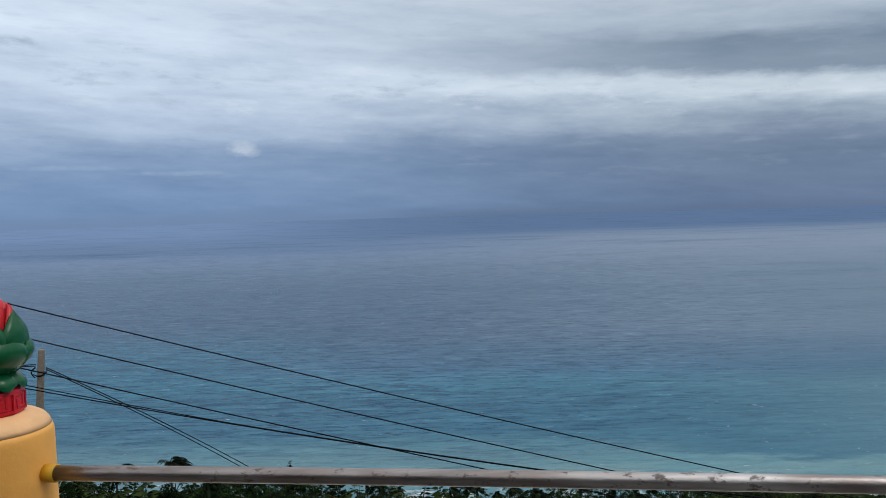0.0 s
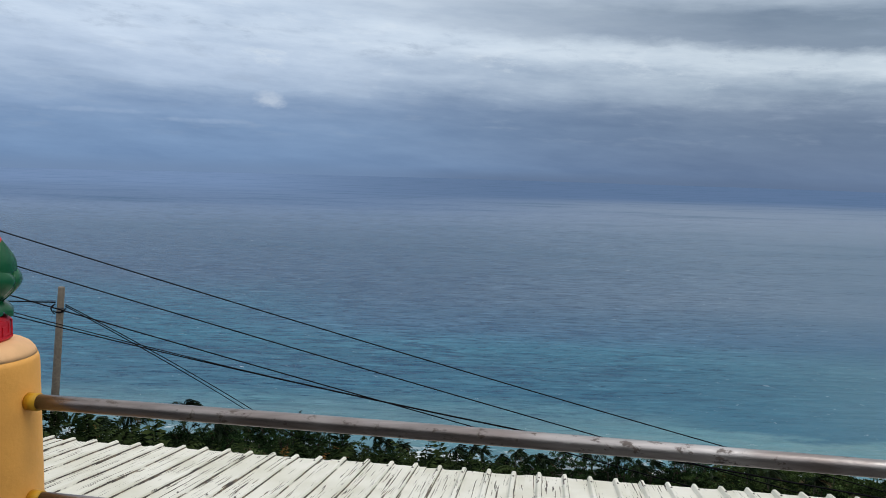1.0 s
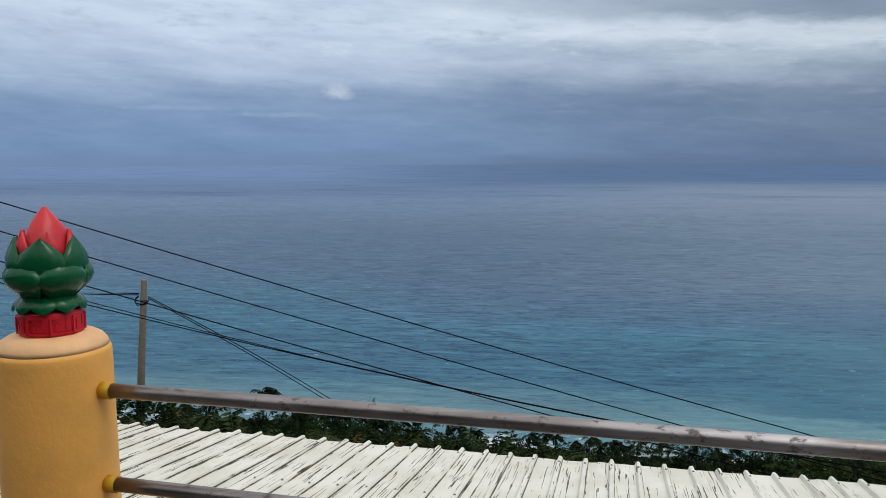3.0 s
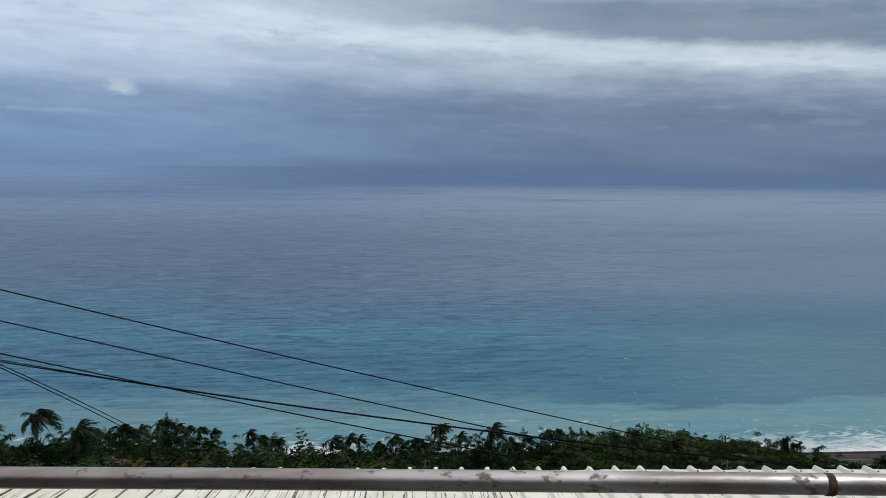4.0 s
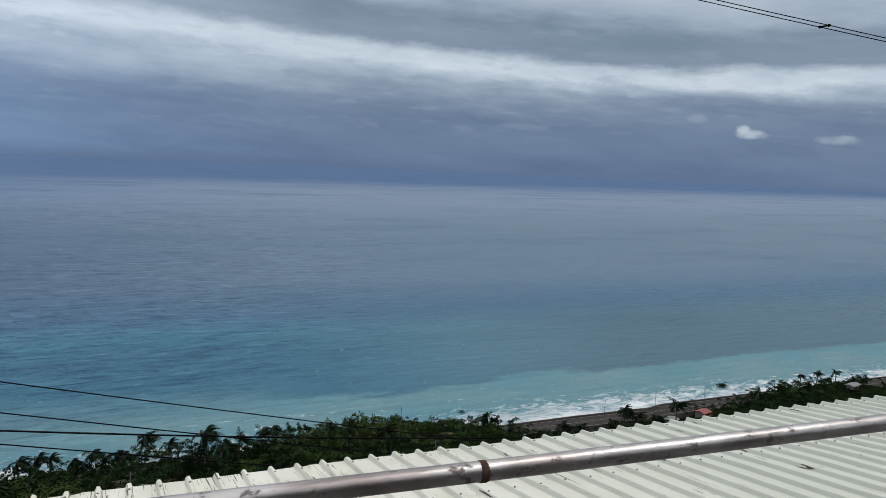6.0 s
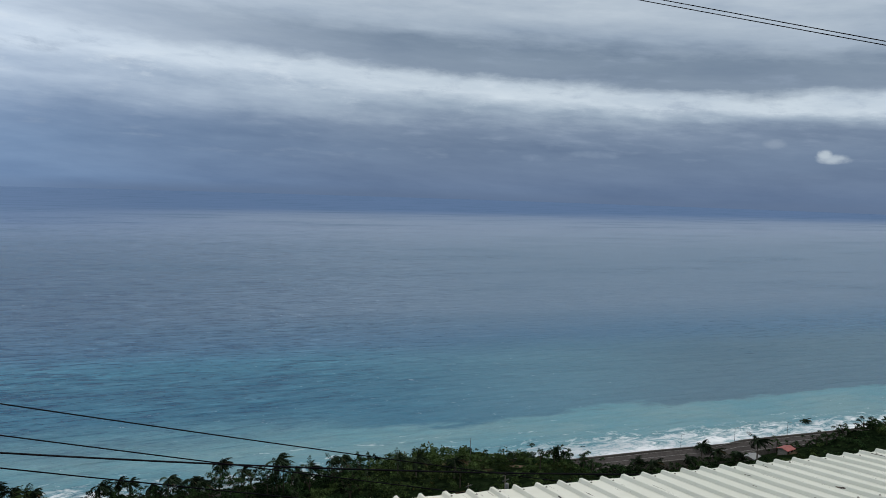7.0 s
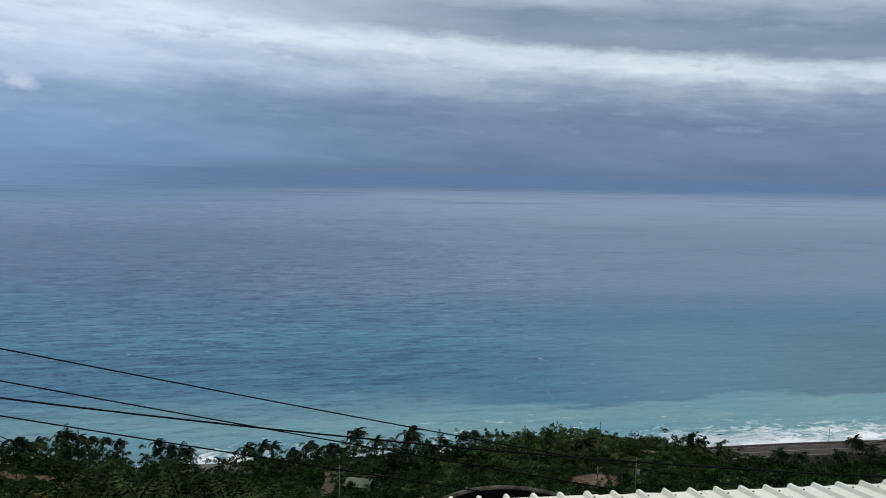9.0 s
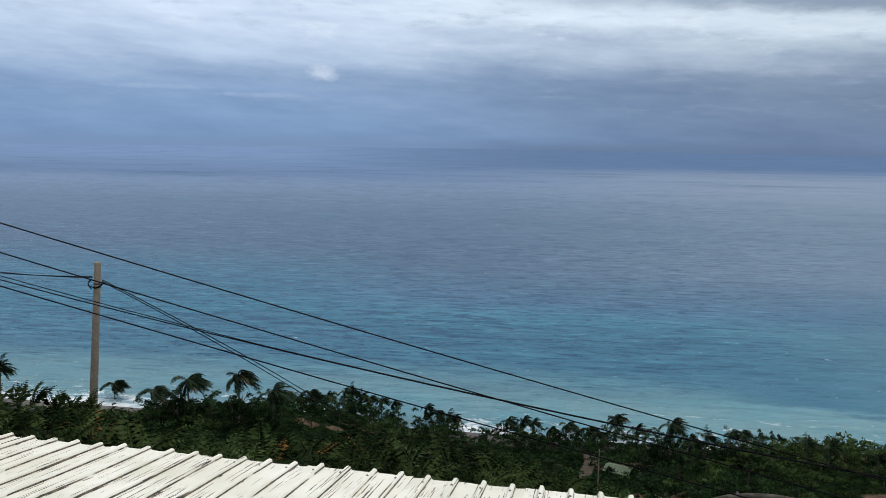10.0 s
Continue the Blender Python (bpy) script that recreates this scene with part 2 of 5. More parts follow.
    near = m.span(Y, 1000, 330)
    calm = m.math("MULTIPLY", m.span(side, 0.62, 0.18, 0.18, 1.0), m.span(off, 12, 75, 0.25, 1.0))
    # shade and sheen of the wave slopes are painted into the colour
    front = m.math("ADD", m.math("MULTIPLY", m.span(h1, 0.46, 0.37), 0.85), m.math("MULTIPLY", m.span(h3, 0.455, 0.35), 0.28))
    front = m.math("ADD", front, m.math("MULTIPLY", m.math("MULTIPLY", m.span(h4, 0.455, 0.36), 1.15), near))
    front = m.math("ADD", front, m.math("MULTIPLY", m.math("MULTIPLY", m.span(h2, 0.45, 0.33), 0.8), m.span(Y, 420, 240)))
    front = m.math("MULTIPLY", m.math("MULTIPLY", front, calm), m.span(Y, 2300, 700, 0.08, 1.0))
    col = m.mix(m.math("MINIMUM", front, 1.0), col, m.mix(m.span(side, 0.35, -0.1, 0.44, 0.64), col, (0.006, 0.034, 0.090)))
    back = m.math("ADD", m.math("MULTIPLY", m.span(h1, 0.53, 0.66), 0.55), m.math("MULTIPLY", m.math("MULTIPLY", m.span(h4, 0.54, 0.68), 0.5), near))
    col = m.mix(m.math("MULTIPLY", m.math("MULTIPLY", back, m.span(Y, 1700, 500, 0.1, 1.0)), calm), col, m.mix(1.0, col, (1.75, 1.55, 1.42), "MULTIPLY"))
    # foam: lace off the break, solid wash on the open beach, scraps under the palms
    lace = m.noise(m.scaled(p, 0.16, 0.30, 1), 1.0, 9.0, 0.74, 0.8)
    scraps = m.noise(m.scaled(p, 0.03, 0.0, 1), 1.0, 2.0)
    off2 = m.math("ADD", off2, m.math("MULTIPLY", m.math("MULTIPLY", m.math("MULTIPLY", m.span(X, 118, 88), m.span(X, -75, -50)), m.span(m.math("ABSOLUTE", m.math("ADD", X, 5.0)), 10, 15)), m.span(scraps, 0.44, 0.60, 1.0, 8.0)))
    wash = m.math("ADD", m.math("SUBTRACT", m.span(off2, 14, -20, 0.0, 0.66), m.span(X, 140, 260, 0.0, 0.12)), m.math("MULTIPLY", m.math("SUBTRACT", lace, 0.5), 2.0))
    foam = m.span(wash, 0.24, 0.62)
    rows = m.noise(m.scaled(p, 0.035, 0.20, 1, 0.05), 1.0, 5.0, 0.6)
    foam = m.math("MAXIMUM", foam, m.math("MULTIPLY", m.span(m.math("ADD", rows, m.math("MULTIPLY", m.math("SUBTRACT", lace, 0.5), 0.9)), 0.66, 0.78), m.math("MULTIPLY", m.span(off, 22, 6), 0.35)))
    fleck = m.noise(m.scaled(p, 0.12, 0.4, 1), 1.0, 2.0)
    fleck = m.math("MULTIPLY", m.span(fleck, 0.997, 1.002), m.span(off, 260, 60))
    foam = m.math("MAXIMUM", foam, m.math("MULTIPLY", fleck, 0.5))
    col = m.mix(foam, col, m.mix(m.span(murk, 0.35, 0.6), (0.42, 0.47, 0.50), (0.72, 0.75, 0.77)))
    h = m.math("ADD", m.math("MULTIPLY", h1, 2.0), m.math("MULTIPLY", h2, 0.3))
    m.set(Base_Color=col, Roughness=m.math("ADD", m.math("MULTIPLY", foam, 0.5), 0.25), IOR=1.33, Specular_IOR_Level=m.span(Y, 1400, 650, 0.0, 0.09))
    m.bump(h, 1.0, 0.9)
    return m.mat


def ground_material():
    m = Nodes("hillside_soil_and_grass")
    p = m.position()
    a = m.noise(p, 0.5, 8.0, 0.65)
    b = m.noise(p, 0.035, 4.0)
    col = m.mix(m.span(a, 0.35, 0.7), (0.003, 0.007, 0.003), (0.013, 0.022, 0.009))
    col = m.mix(m.span(b, 0.60, 0.66, 0.0, 0.8), col, (0.12, 0.085, 0.058))
    X, Y, Z = m.xyz(p)
    for cx, cy, r in ((-40, 145.5, 2.6), (-35, 148, 2.2), (62.5, 126, 4.6), (83, 143, 2.2)):
        dx, dy = m.math("SUBTRACT", X, cx), m.math("SUBTRACT", Y, cy)
        d = m.math("SQRT", m.math("ADD", m.math("MULTIPLY", dx, dx), m.math("MULTIPLY", dy, dy)))
        d = m.math("ADD", d, m.math("MULTIPLY", m.math("SUBTRACT", a, 0.5), 6.0))
        col = m.mix(m.span(d, r, r - 1.0), col, m.mix(m.span(a, 0.3, 0.7), (0.06, 0.045, 0.03), (0.15, 0.11, 0.08)))
    beach = m.span(m.math("ADD", Z, m.math("MULTIPLY", a, 2.0)), -71.0, -73.0)
    col = m.mix(beach, col, (0.12, 0.115, 0.11))
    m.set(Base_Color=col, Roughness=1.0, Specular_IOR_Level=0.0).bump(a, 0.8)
    return m.mat


def leaf_material(name, dark, lite, dry=(0.16, 0.09, 0.03), dryness=0.01, clump=0.9, glow=(0.10, 0.115, 0.03)):
    m = Nodes(name)
    r = m.island()
    p = m.position()
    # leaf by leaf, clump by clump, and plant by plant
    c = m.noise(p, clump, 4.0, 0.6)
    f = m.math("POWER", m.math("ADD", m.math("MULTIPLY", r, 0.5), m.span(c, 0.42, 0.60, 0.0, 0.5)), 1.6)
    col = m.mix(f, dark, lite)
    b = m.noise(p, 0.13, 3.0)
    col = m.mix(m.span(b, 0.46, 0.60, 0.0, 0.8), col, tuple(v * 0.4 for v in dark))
    y = m.noise(m.shifted(p, (31.0, 7.0, 3.0)), 0.10, 4.0, 0.6)
    col = m.mix(m.span(y, 0.56, 0.68, 0.0, 0.55), col, m.mix(m.span(c, 0.35, 0.65), lite, glow))
    r2 = m.math("FRACT", m.math("MULTIPLY", r, 37.7))
    col = m.mix(m.span(r2, 1.0 - dryness, 1.0 - dryness + 0.01), col, dry)
    m.set(Base_Color=col, Roughness=0.7, Specular_IOR_Level=0.02)
    tr = m.nt.nodes.new("ShaderNodeBsdfTranslucent")
    m.put(tr.inputs[0], col)
    ms = m.nt.nodes.new("ShaderNodeMixShader")
    ms.inputs[0].default_value = 0.12
    m.nt.links.new(m.bsdf.outputs[0], ms.inputs[1])
    m.nt.links.new(tr.outputs[0], ms.inputs[2])
    m.nt.links.new(ms.outputs[0], m.nt.nodes["Material Output"].inputs[0])
    return m.mat


def roof_material():
    m = Nodes("peeling_white_roof_paint")
    p = m.where()
    shift = m.math("MULTIPLY", m.random(), 40.0)
    comb = m.nt.nodes.new("ShaderNodeCombineXYZ")
    m.put(comb.inputs[0], shift)
    m.put(comb.inputs[1], shift)
    ps = m.shifted(p, comb.outputs[0])
    X, Y, Z = m.xyz(p)
    wx = m.xyz(m.position())[0]
    flake = m.noise(m.scaled(ps, 30, 1.7, 0.3), 1.0, 3.0, 0.60)
    patch = m.noise(m.scaled(ps, 3.0, 0.7, 0.3), 1.0, 3.0)
    age = m.math("ADD", m.span(wx, 5.0, 1.5, 0.045, 0.0), m.span(wx, 0.0, -3.5, 0.0, 0.035))
    edge = m.math("ADD", m.math("MULTIPLY", patch, -0.22), m.math("ADD", age, 0.757))
    bare = m.math("GREATER_THAN", flake, edge)
    # broken rust-dark line along each rib's foot, that side's shade painted in
    u = m.math("FRACT", m.math("DIVIDE", m.math("ADD", X, 100.0 * 0.2612), 0.2612))
    du = m.math("ABSOLUTE", m.math("SUBTRACT", u, 0.66))
    broken = m.noise(m.scaled(ps, 6, 1.4, 0.3), 1.0, 6.0, 0.7)
    line = m.math("MULTIPLY", m.math("LESS_THAN", du, m.math("MULTIPLY", broken, 0.021)), m.span(broken, 0.36, 0.46))
    line = m.math("MULTIPLY", line, m.span(wx, 6.0, 0.5, 0.35, 1.0))
    bare = m.math("MAXIMUM", bare, line)
    # long cracks in the paint along the sheet
    crack = m.noise(m.scaled(ps, 62, 1.1, 0.3), 1.0, 3.0, 0.55)
    gap = m.noise(m.scaled(ps, 2.2, 0.9, 0.3), 1.0, 3.0)
    bare = m.math("MAXIMUM", bare, m.math("GREATER_THAN", crack, m.math("ADD", m.span(wx, 6.0, 0.8, 0.71, 0.628), m.math("MULTIPLY", m.math("SUBTRACT", 0.5, gap), 0.22))))
    tone = m.noise(ps, 1.6, 5.0)
    paint = m.mix(m.span(tone, 0.3, 0.7), (0.61, 0.60, 0.505), (0.74, 0.73, 0.655))
    paint = m.mix(m.span(wx, 2.0, 7.0, 0.0, 0.8), paint, (0.52, 0.55, 0.49))
    rust = m.mix(m.span(m.noise(ps, 9.0), 0.4, 0.7), (0.045, 0.036, 0.030), (0.17, 0.13, 0.09))
    m.set(Base_Color=m.mix(bare, paint, rust), Roughness=0.62)
    m.bump(m.math("SUBTRACT", 1.0, bare), 0.0015)
    return m.mat


def pipe_material():
    m = Nodes("weathered_galvanised_pipe")
    p = m.where()
    a = m.noise(m.scaled(p, 1.5, 22, 22), 1.0, 6.0, 0.6)
    spot = m.noise(m.scaled(p, 24, 40, 40), 1.0, 5.0, 0.66)
    big = m.noise(p, 3.0, 3.0)
    col = m.mix(m.span(a, 0.3, 0.7), (0.26, 0.245, 0.245), (0.66, 0.645, 0.65))
    col = m.mix(m.span(big, 0.42, 0.66, 0.0, 0.75), col, (0.23, 0.185, 0.17))
    run = m.xyz(p)[0]
    col = m.mix(m.span(m.math("ADD", run, m.math("MULTIPLY", big, 1.2)), 3.0, 1.2, 0.0, 0.72), col, m.mix(m.span(a, 0.3, 0.7), (0.10, 0.085, 0.08), (0.24, 0.205, 0.195)))
    pit = m.span(spot, 0.56, 0.66, 0.0, 0.85)
    col = m.mix(pit, col, (0.06, 0.04, 0.03))
    m.set(Base_Color=col, Roughness=m.math("ADD", m.math("MULTIPLY", a, 0.16), 0.27), Metallic=m.math("SUBTRACT", 0.9, m.math("MULTIPLY", pit, 0.8)))
    m.bump(spot, 0.0012)
    return m.mat


def paint_material(name, c, worn, rough=0.35, chips=0.66, grain=9.0):
    m = Nodes(name)
    p = m.where()
    a = m.noise(p, grain, 6.0, 0.6)
    b = m.noise(p, 60.0, 4.0)
    c2 = tuple(v * 0.8 for v in c)
    col = m.mix(m.span(a, 0.35, 0.7), c, c2)
    chip = m.span(m.math("ADD", m.math("MULTIPLY", a, 0.6), m.math("MULTIPLY", b, 0.4)), chips, chips + 0.015)
    col = m.mix(chip, col, worn)
    m.set(Base_Color=col, Roughness=rough, Specular_IOR_Level=0.28).bump(m.math("ADD", b, m.math("MULTIPLY", chip, -1.0)), 0.0012)
    return m.mat


MAT = {
    "sea": sea_material(),
    "ground": ground_material(),
    "roof": roof_material(),
    "pipe": pipe_material(),
    "orange": paint_material("faded_orange_masonry_paint", (0.92, 0.455, 0.105), (0.40, 0.22, 0.09), 0.5, 0.70, 3.0),
    # paler orange than the column
    "orange_cap": paint_material("pale_orange_cap_paint", (0.84, 0.50, 0.25), (0.60, 0.36, 0.17), 0.6, 0.64, 6.0),
    "green": paint_material("glossy_green_enamel", (0.003, 0.090, 0.032), (0.03, 0.15, 0.07), 0.26, 0.70),
    "red": paint_material("glossy_red_enamel", (0.55, 0.016, 0.03), (0.40, 0.05, 0.05), 0.34, 0.7),
    "coral": paint_material("chipped_coral_red_enamel", (0.64, 0.035, 0.045), (0.70, 0.32, 0.12), 0.36, 0.645),
    "yellow": paint_material("chipped_yellow_paint", (0.62, 0.33, 0.02), (0.20, 0.10, 0.05), 0.5, 0.58, 14.0),
    "rust": plain_material("flaking_rust", (0.055, 0.026, 0.018), 0.85, 0.1, 60.0, 0.5, 0.004),
    # kept dark so the unseen terrace floor darkens the rail's underside
    "concrete": plain_material("dark_grey_concrete", (0.10, 0.096, 0.09), 0.9, 0.0, 8.0, 0.25, 0.004),
    "pole": plain_material("weathered_concrete_pole", (0.17, 0.145, 0.115), 0.85, 0.0, 12.0, 0.25, 0.003),
    "cable": plain_material("black_cable_jacket", (0.004, 0.004, 0.006), 0.85, 0.0, 40.0, 0.3, 0.0005, 0.06),
    "iron": plain_material("dull_iron", (0.08, 0.08, 0.085), 0.6, 0.6, 30.0, 0.3, 0.001),
    "screw": plain_material("dull_zinc_screw", (0.22, 0.21, 0.19), 0.55, 0.6, 200.0, 0.3, 0.0005),
    "trunk": plain_material("ringed_palm_bark", (0.085, 0.072, 0.057), 0.9, 0.0, 5.0, 0.35, 0.02),
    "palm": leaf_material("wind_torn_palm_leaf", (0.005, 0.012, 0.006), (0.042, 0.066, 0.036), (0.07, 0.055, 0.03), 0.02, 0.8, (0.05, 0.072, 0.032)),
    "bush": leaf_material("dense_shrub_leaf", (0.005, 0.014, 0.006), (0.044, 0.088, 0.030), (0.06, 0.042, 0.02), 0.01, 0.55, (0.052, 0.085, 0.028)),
    # lit copy of the bush leaf: the knoll's brightness is put into its colour
    "scrub": leaf_material("lit_shrub_leaf", (0.024, 0.042, 0.013), (0.085, 0.135, 0.045), (0.10, 0.075, 0.03), 0.02, 0.5, (0.09, 0.11, 0.04)),
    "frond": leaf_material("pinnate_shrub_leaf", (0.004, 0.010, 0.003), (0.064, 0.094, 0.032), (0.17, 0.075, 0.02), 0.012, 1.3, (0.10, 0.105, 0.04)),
    "asphalt": plain_material("grey_asphalt", (0.05, 0.045, 0.043), 0.95, 0.0, 1.5, 0.3, 0.01, 0.1),
    "bark": plain_material("dark_tree_bark", (0.045, 0.038, 0.03), 0.9, 0.0, 8.0, 0.3, 0.01, 0.1),
    "old_concrete": plain_material("weathered_dark_concrete", (0.10, 0.093, 0.085), 0.95, 0.0, 3.0, 0.3, 0.01, 0.1),
    "earth": plain_material("bare_brown_earth", (0.060, 0.050, 0.038), 0.95, 0.0, 1.2, 0.35, 0.02, 0.05),
    "red_roof": plain_material("red_metal_roof", (0.22, 0.05, 0.04), 0.6, 0.0, 4.0, 0.25, 0.003),
    "grey_roof": plain_material("pale_grey_metal_roof", (0.17, 0.18, 0.18), 0.6, 0.0, 4.0, 0.2, 0.003),
    "green_roof": plain_material("pale_green_sheet_roof", (0.062, 0.090, 0.050), 0.7, 0.0, 3.0, 0.2, 0.003),
    "wall": plain_material("stained_plaster", (0.20, 0.19, 0.17), 0.85, 0.0, 4.0, 0.25, 0.004),
    "white": plain_material("worn_white_road_paint", (0.17, 0.17, 0.165), 0.7, 0.0, 10.0, 0.1, 0.001),
    "glass": plain_material("dark_window_glass", (0.03, 0.035, 0.04), 0.12, 0.0, 2.0, 0.2, 0.0),
    "tank_inside_dark": plain_material("shaded_tank_inside", (0.006, 0.006, 0.006), 0.5, 0.0, 5.0, 0.3, 0.002, 0.05),
    "tank": plain_material("stained_dark_concrete", (0.06, 0.054, 0.046), 0.95, 0.0, 3.0, 0.6, 0.01, 0.1),
    "teal": plain_material("teal_plastic_sheet", (0.03, 0.28, 0.25), 0.45, 0.0, 20.0, 0.2, 0.002),
}


# ---- mesh helpers ----
def obj(name, bm, material, parent=None, label="", smooth=False):
    me = bpy.data.meshes.new(name)
    bm.to_mesh(me)
    bm.free()
    if smooth:
        for f in me.polygons:
            f.use_smooth = True
    me.materials.append(MAT[material])
    ob = new(name, me)
    if parent is not None:
        ob.parent = parent
    if label:
        ob["label"] = label
    return ob


def part(name, bm, material, parent, label="", smooth=False):
    return obj(name, bm, material, parent, label, smooth)


def empty(name, m, label, category, group=""):
    ob = new(name)
    ob.matrix_world = m
    ob.empty_display_size = 0.1
    return tagged(ob, label, category, group)


def box(bm, x0, x1, y0, y1, z0, z1, m=None):
    v = [bm.verts.new((x, y, z)) for x in (x0, x1) for y in (y0, y1) for z in (z0, z1)]
    for f in ((0, 1, 3, 2), (4, 6, 7, 5), (0, 4, 5, 1), (2, 3, 7, 6), (0, 2, 6, 4), (1, 5, 7, 3)):
        bm.faces.new([v[i] for i in f])
    if m is not None:
        for q in v:
            q.co = m @ q.co
    return v


def bevelled_box(x0, x1, y0, y1, z0, z1, r=0.01):
    bm = bmesh.new()
    box(bm, x0, x1, y0, y1, z0, z1)
    bmesh.ops.bevel(bm, geom=bm.edges[:], offset=r, segments=2, affect="EDGES", profile=0.5)
    return bm


def lathe(bm, profile, segments=32, wobble=None, cx=0.0, cy=0.0):
    """profile: (radius, height) from the foot up; radius 0 closes."""
    rings = []
    for r, z in profile:
        if r <= 1e-6:
            rings.append([bm.verts.new((cx, cy, z))])
        else:
            ring = []
            for i in range(segments):
                a = 2 * math.pi * i / segments
                k = wobble(a, z) if wobble else 1.0
                ring.append(bm.verts.new((cx + r * k * math.cos(a), cy + r * k * math.sin(a), z)))
            rings.append(ring)
    for a, b in zip(rings, rings[1:]):
        n = segments
        for i in range(n):
            j = (i + 1) % n
            if len(a) == 1 and len(b) == 1:
                continue
            if len(a) == 1:
                bm.faces.new((a[0], b[j], b[i]))
            elif len(b) == 1:
                bm.faces.new((a[i], a[j], b[0]))
            else:
                bm.faces.new((a[i], a[j], b[j], b[i]))
    if len(rings[0]) > 1:
        bm.faces.new(rings[0][::-1])
    if len(rings[-1]) > 1:
        bm.faces.new(rings[-1])
    return bm


def tube(bm, points, radius, sides=8, radii=None):
    """A round bar through the points."""
    pts = [Vector(p) for p in points]
    rings = []
    for i, p in enumerate(pts):
        t = (pts[min(i + 1, len(pts) - 1)] - pts[max(i - 1, 0)]).normalized()
        ref = Vector((0, 0, 1)) if abs(t.z) < 0.95 else Vector((1, 0, 0))
        u = t.cross(ref).normalized()
        v = u.cross(t)
        r = radii[i] if radii else radius
        rings.append([bm.verts.new(p + r * (math.cos(a) * u + math.sin(a) * v)) for a in (2 * math.pi * k / sides for k in range(sides))])
    for a, b in zip(rings, rings[1:]):
        for k in range(sides):
            j = (k + 1) % sides
            bm.faces.new((a[k], b[k], b[j], a[j]))
    bm.faces.new(rings[0])
    bm.faces.new(rings[-1][::-1])
    return bm


def quads_mesh(name, verts, material):
    """A mesh of separate quads, four vertices each."""
    v = np.asarray(verts, dtype=np.float32).reshape(-1, 3)
    n = len(v) // 4
    me = bpy.data.meshes.new(name)
    me.vertices.add(len(v))
    me.vertices.foreach_set("co", v.ravel())
    me.loops.add(n * 4)
    me.loops.foreach_set("vertex_index", np.arange(n * 4, dtype=np.int32))
    me.polygons.add(n)
    me.polygons.foreach_set("loop_start", np.arange(0, n * 4, 4, dtype=np.int32))
    me.materials.append(MAT[material])
    me.update(calc_edges=True)
    return me


def mesh_from_arrays(name, verts, faces, material, smooth=False):
    me = bpy.data.meshes.new(name)
    me.from_pydata(verts.tolist() if hasattr(verts, "tolist") else verts, [], faces.tolist() if hasattr(faces, "tolist") else faces)
    me.materials.append(MAT[material])
    if smooth:
        me.polygons.foreach_set("use_smooth", [True] * len(me.polygons))
    me.update()
    return me


# ---- the land ----
SEA = -75.0
PROFILE = ((-400, 90), (-60, 18), (-8, 0.2), (2.2, -0.4), (2.6, -4.3), (8, -4.8), (20, -10), (40, -19.5), (70, -34.5), (100, -49), (130, -60.5), (160, -68), (185, -72), (200, -74.4), (206, -76.5), (240, -86), (420, -110), (700, -140))
BUMPS = ((74, 148, 28, 8.2), (-44, 150, 18, 9.0), (-70, 150, 20, 6.2), (215, 150, 34, 9.5), (30, 62, 14, 2.0))


def ground_z(x, y):
    bay = max(0.0, min(1.0, (x - 92) / 40))
    shore = 194.5 - 0.055 * x - 17.0 * bay * bay * (3 - 2 * bay)
    v = y * 203.0 / shore if y > 0 else y
    z = PROFILE[0][1]
    for (a, za), (b, zb) in zip(PROFILE, PROFILE[1:]):
        if a <= v <= b:
            z = za + (zb - za) * (v - a) / (b - a)
            break
    else:
        if v > PROFILE[-1][0]:
            z = PROFILE[-1][1]
    if x > 90 and v > 10:
        z -= min(4.0, 0.06 * (x - 90)) * max(0.0, min(1.0, (190 - v) / 60)) * min(1.0, (v - 10) / 40)
    if v > 30:
        for bx, by, br, bh in BUMPS:
            z += bh * math.exp(-((x - bx) ** 2 + (y - by) ** 2) / (2 * br * br)) * max(0.0, min(1.0, (200 - v) / 20))
    return z


def axis(stops):
    out = []
    for a, b, n in stops:
        out += [a + (b - a) * i / n for i in range(n)]
    return out + [stops[-1][1]]


def build_land():
    xs = axis(((-1200, -200, 12), (-200, 340, 200), (340, 1400, 14)))
    ys = axis(((-400, -10, 10), (-10, 210, 130), (210, 700, 10)))
    verts, faces = [], []
    for y in ys:
        for x in xs:
            n = noise.noise(Vector((x * 0.05, y * 0.05, 0))) * 0.35 + noise.noise(Vector((x * 0.21, y * 0.21, 5))) * 0.25 - 0.25
            verts.append((x, y, ground_z(x, y) + n * max(0.0, min(1.0, (y - 8) / 20)) * max(0.15, min(1.0, (195 - y) / 25))))
    w = len(xs)
    for j in range(len(ys) - 1):
        for i in range(w - 1):
            a = j * w + i
            faces.append((a, a + 1, a + w + 1, a + w))
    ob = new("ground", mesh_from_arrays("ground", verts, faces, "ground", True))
    tagged(ob, "steep green hillside of soil and rough grass above the sea", "hillside", kind="structure")


def build_sea():
    verts, faces = [], []
    rs = [150, 175, 200, 230, 260, 300, 350, 420, 520, 700, 1000, 1500, 2200, 3200, 4200, 4940]
    n = 120
    for r in rs:
        for i in range(n + 1):
            a = radians(-100 + 200 * i / n)
            verts.append((r * math.sin(a), r * math.cos(a), SEA))
    for j in range(len(rs) - 1):
        for i in range(n):
            a = j * (n + 1) + i
            faces.append((a, a + n + 1, a + n + 2, a + 1))
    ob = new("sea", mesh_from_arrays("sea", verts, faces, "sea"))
    tagged(ob, "grey-blue ocean with turquoise shallows and white surf", "sea", kind="structure")


build_land()
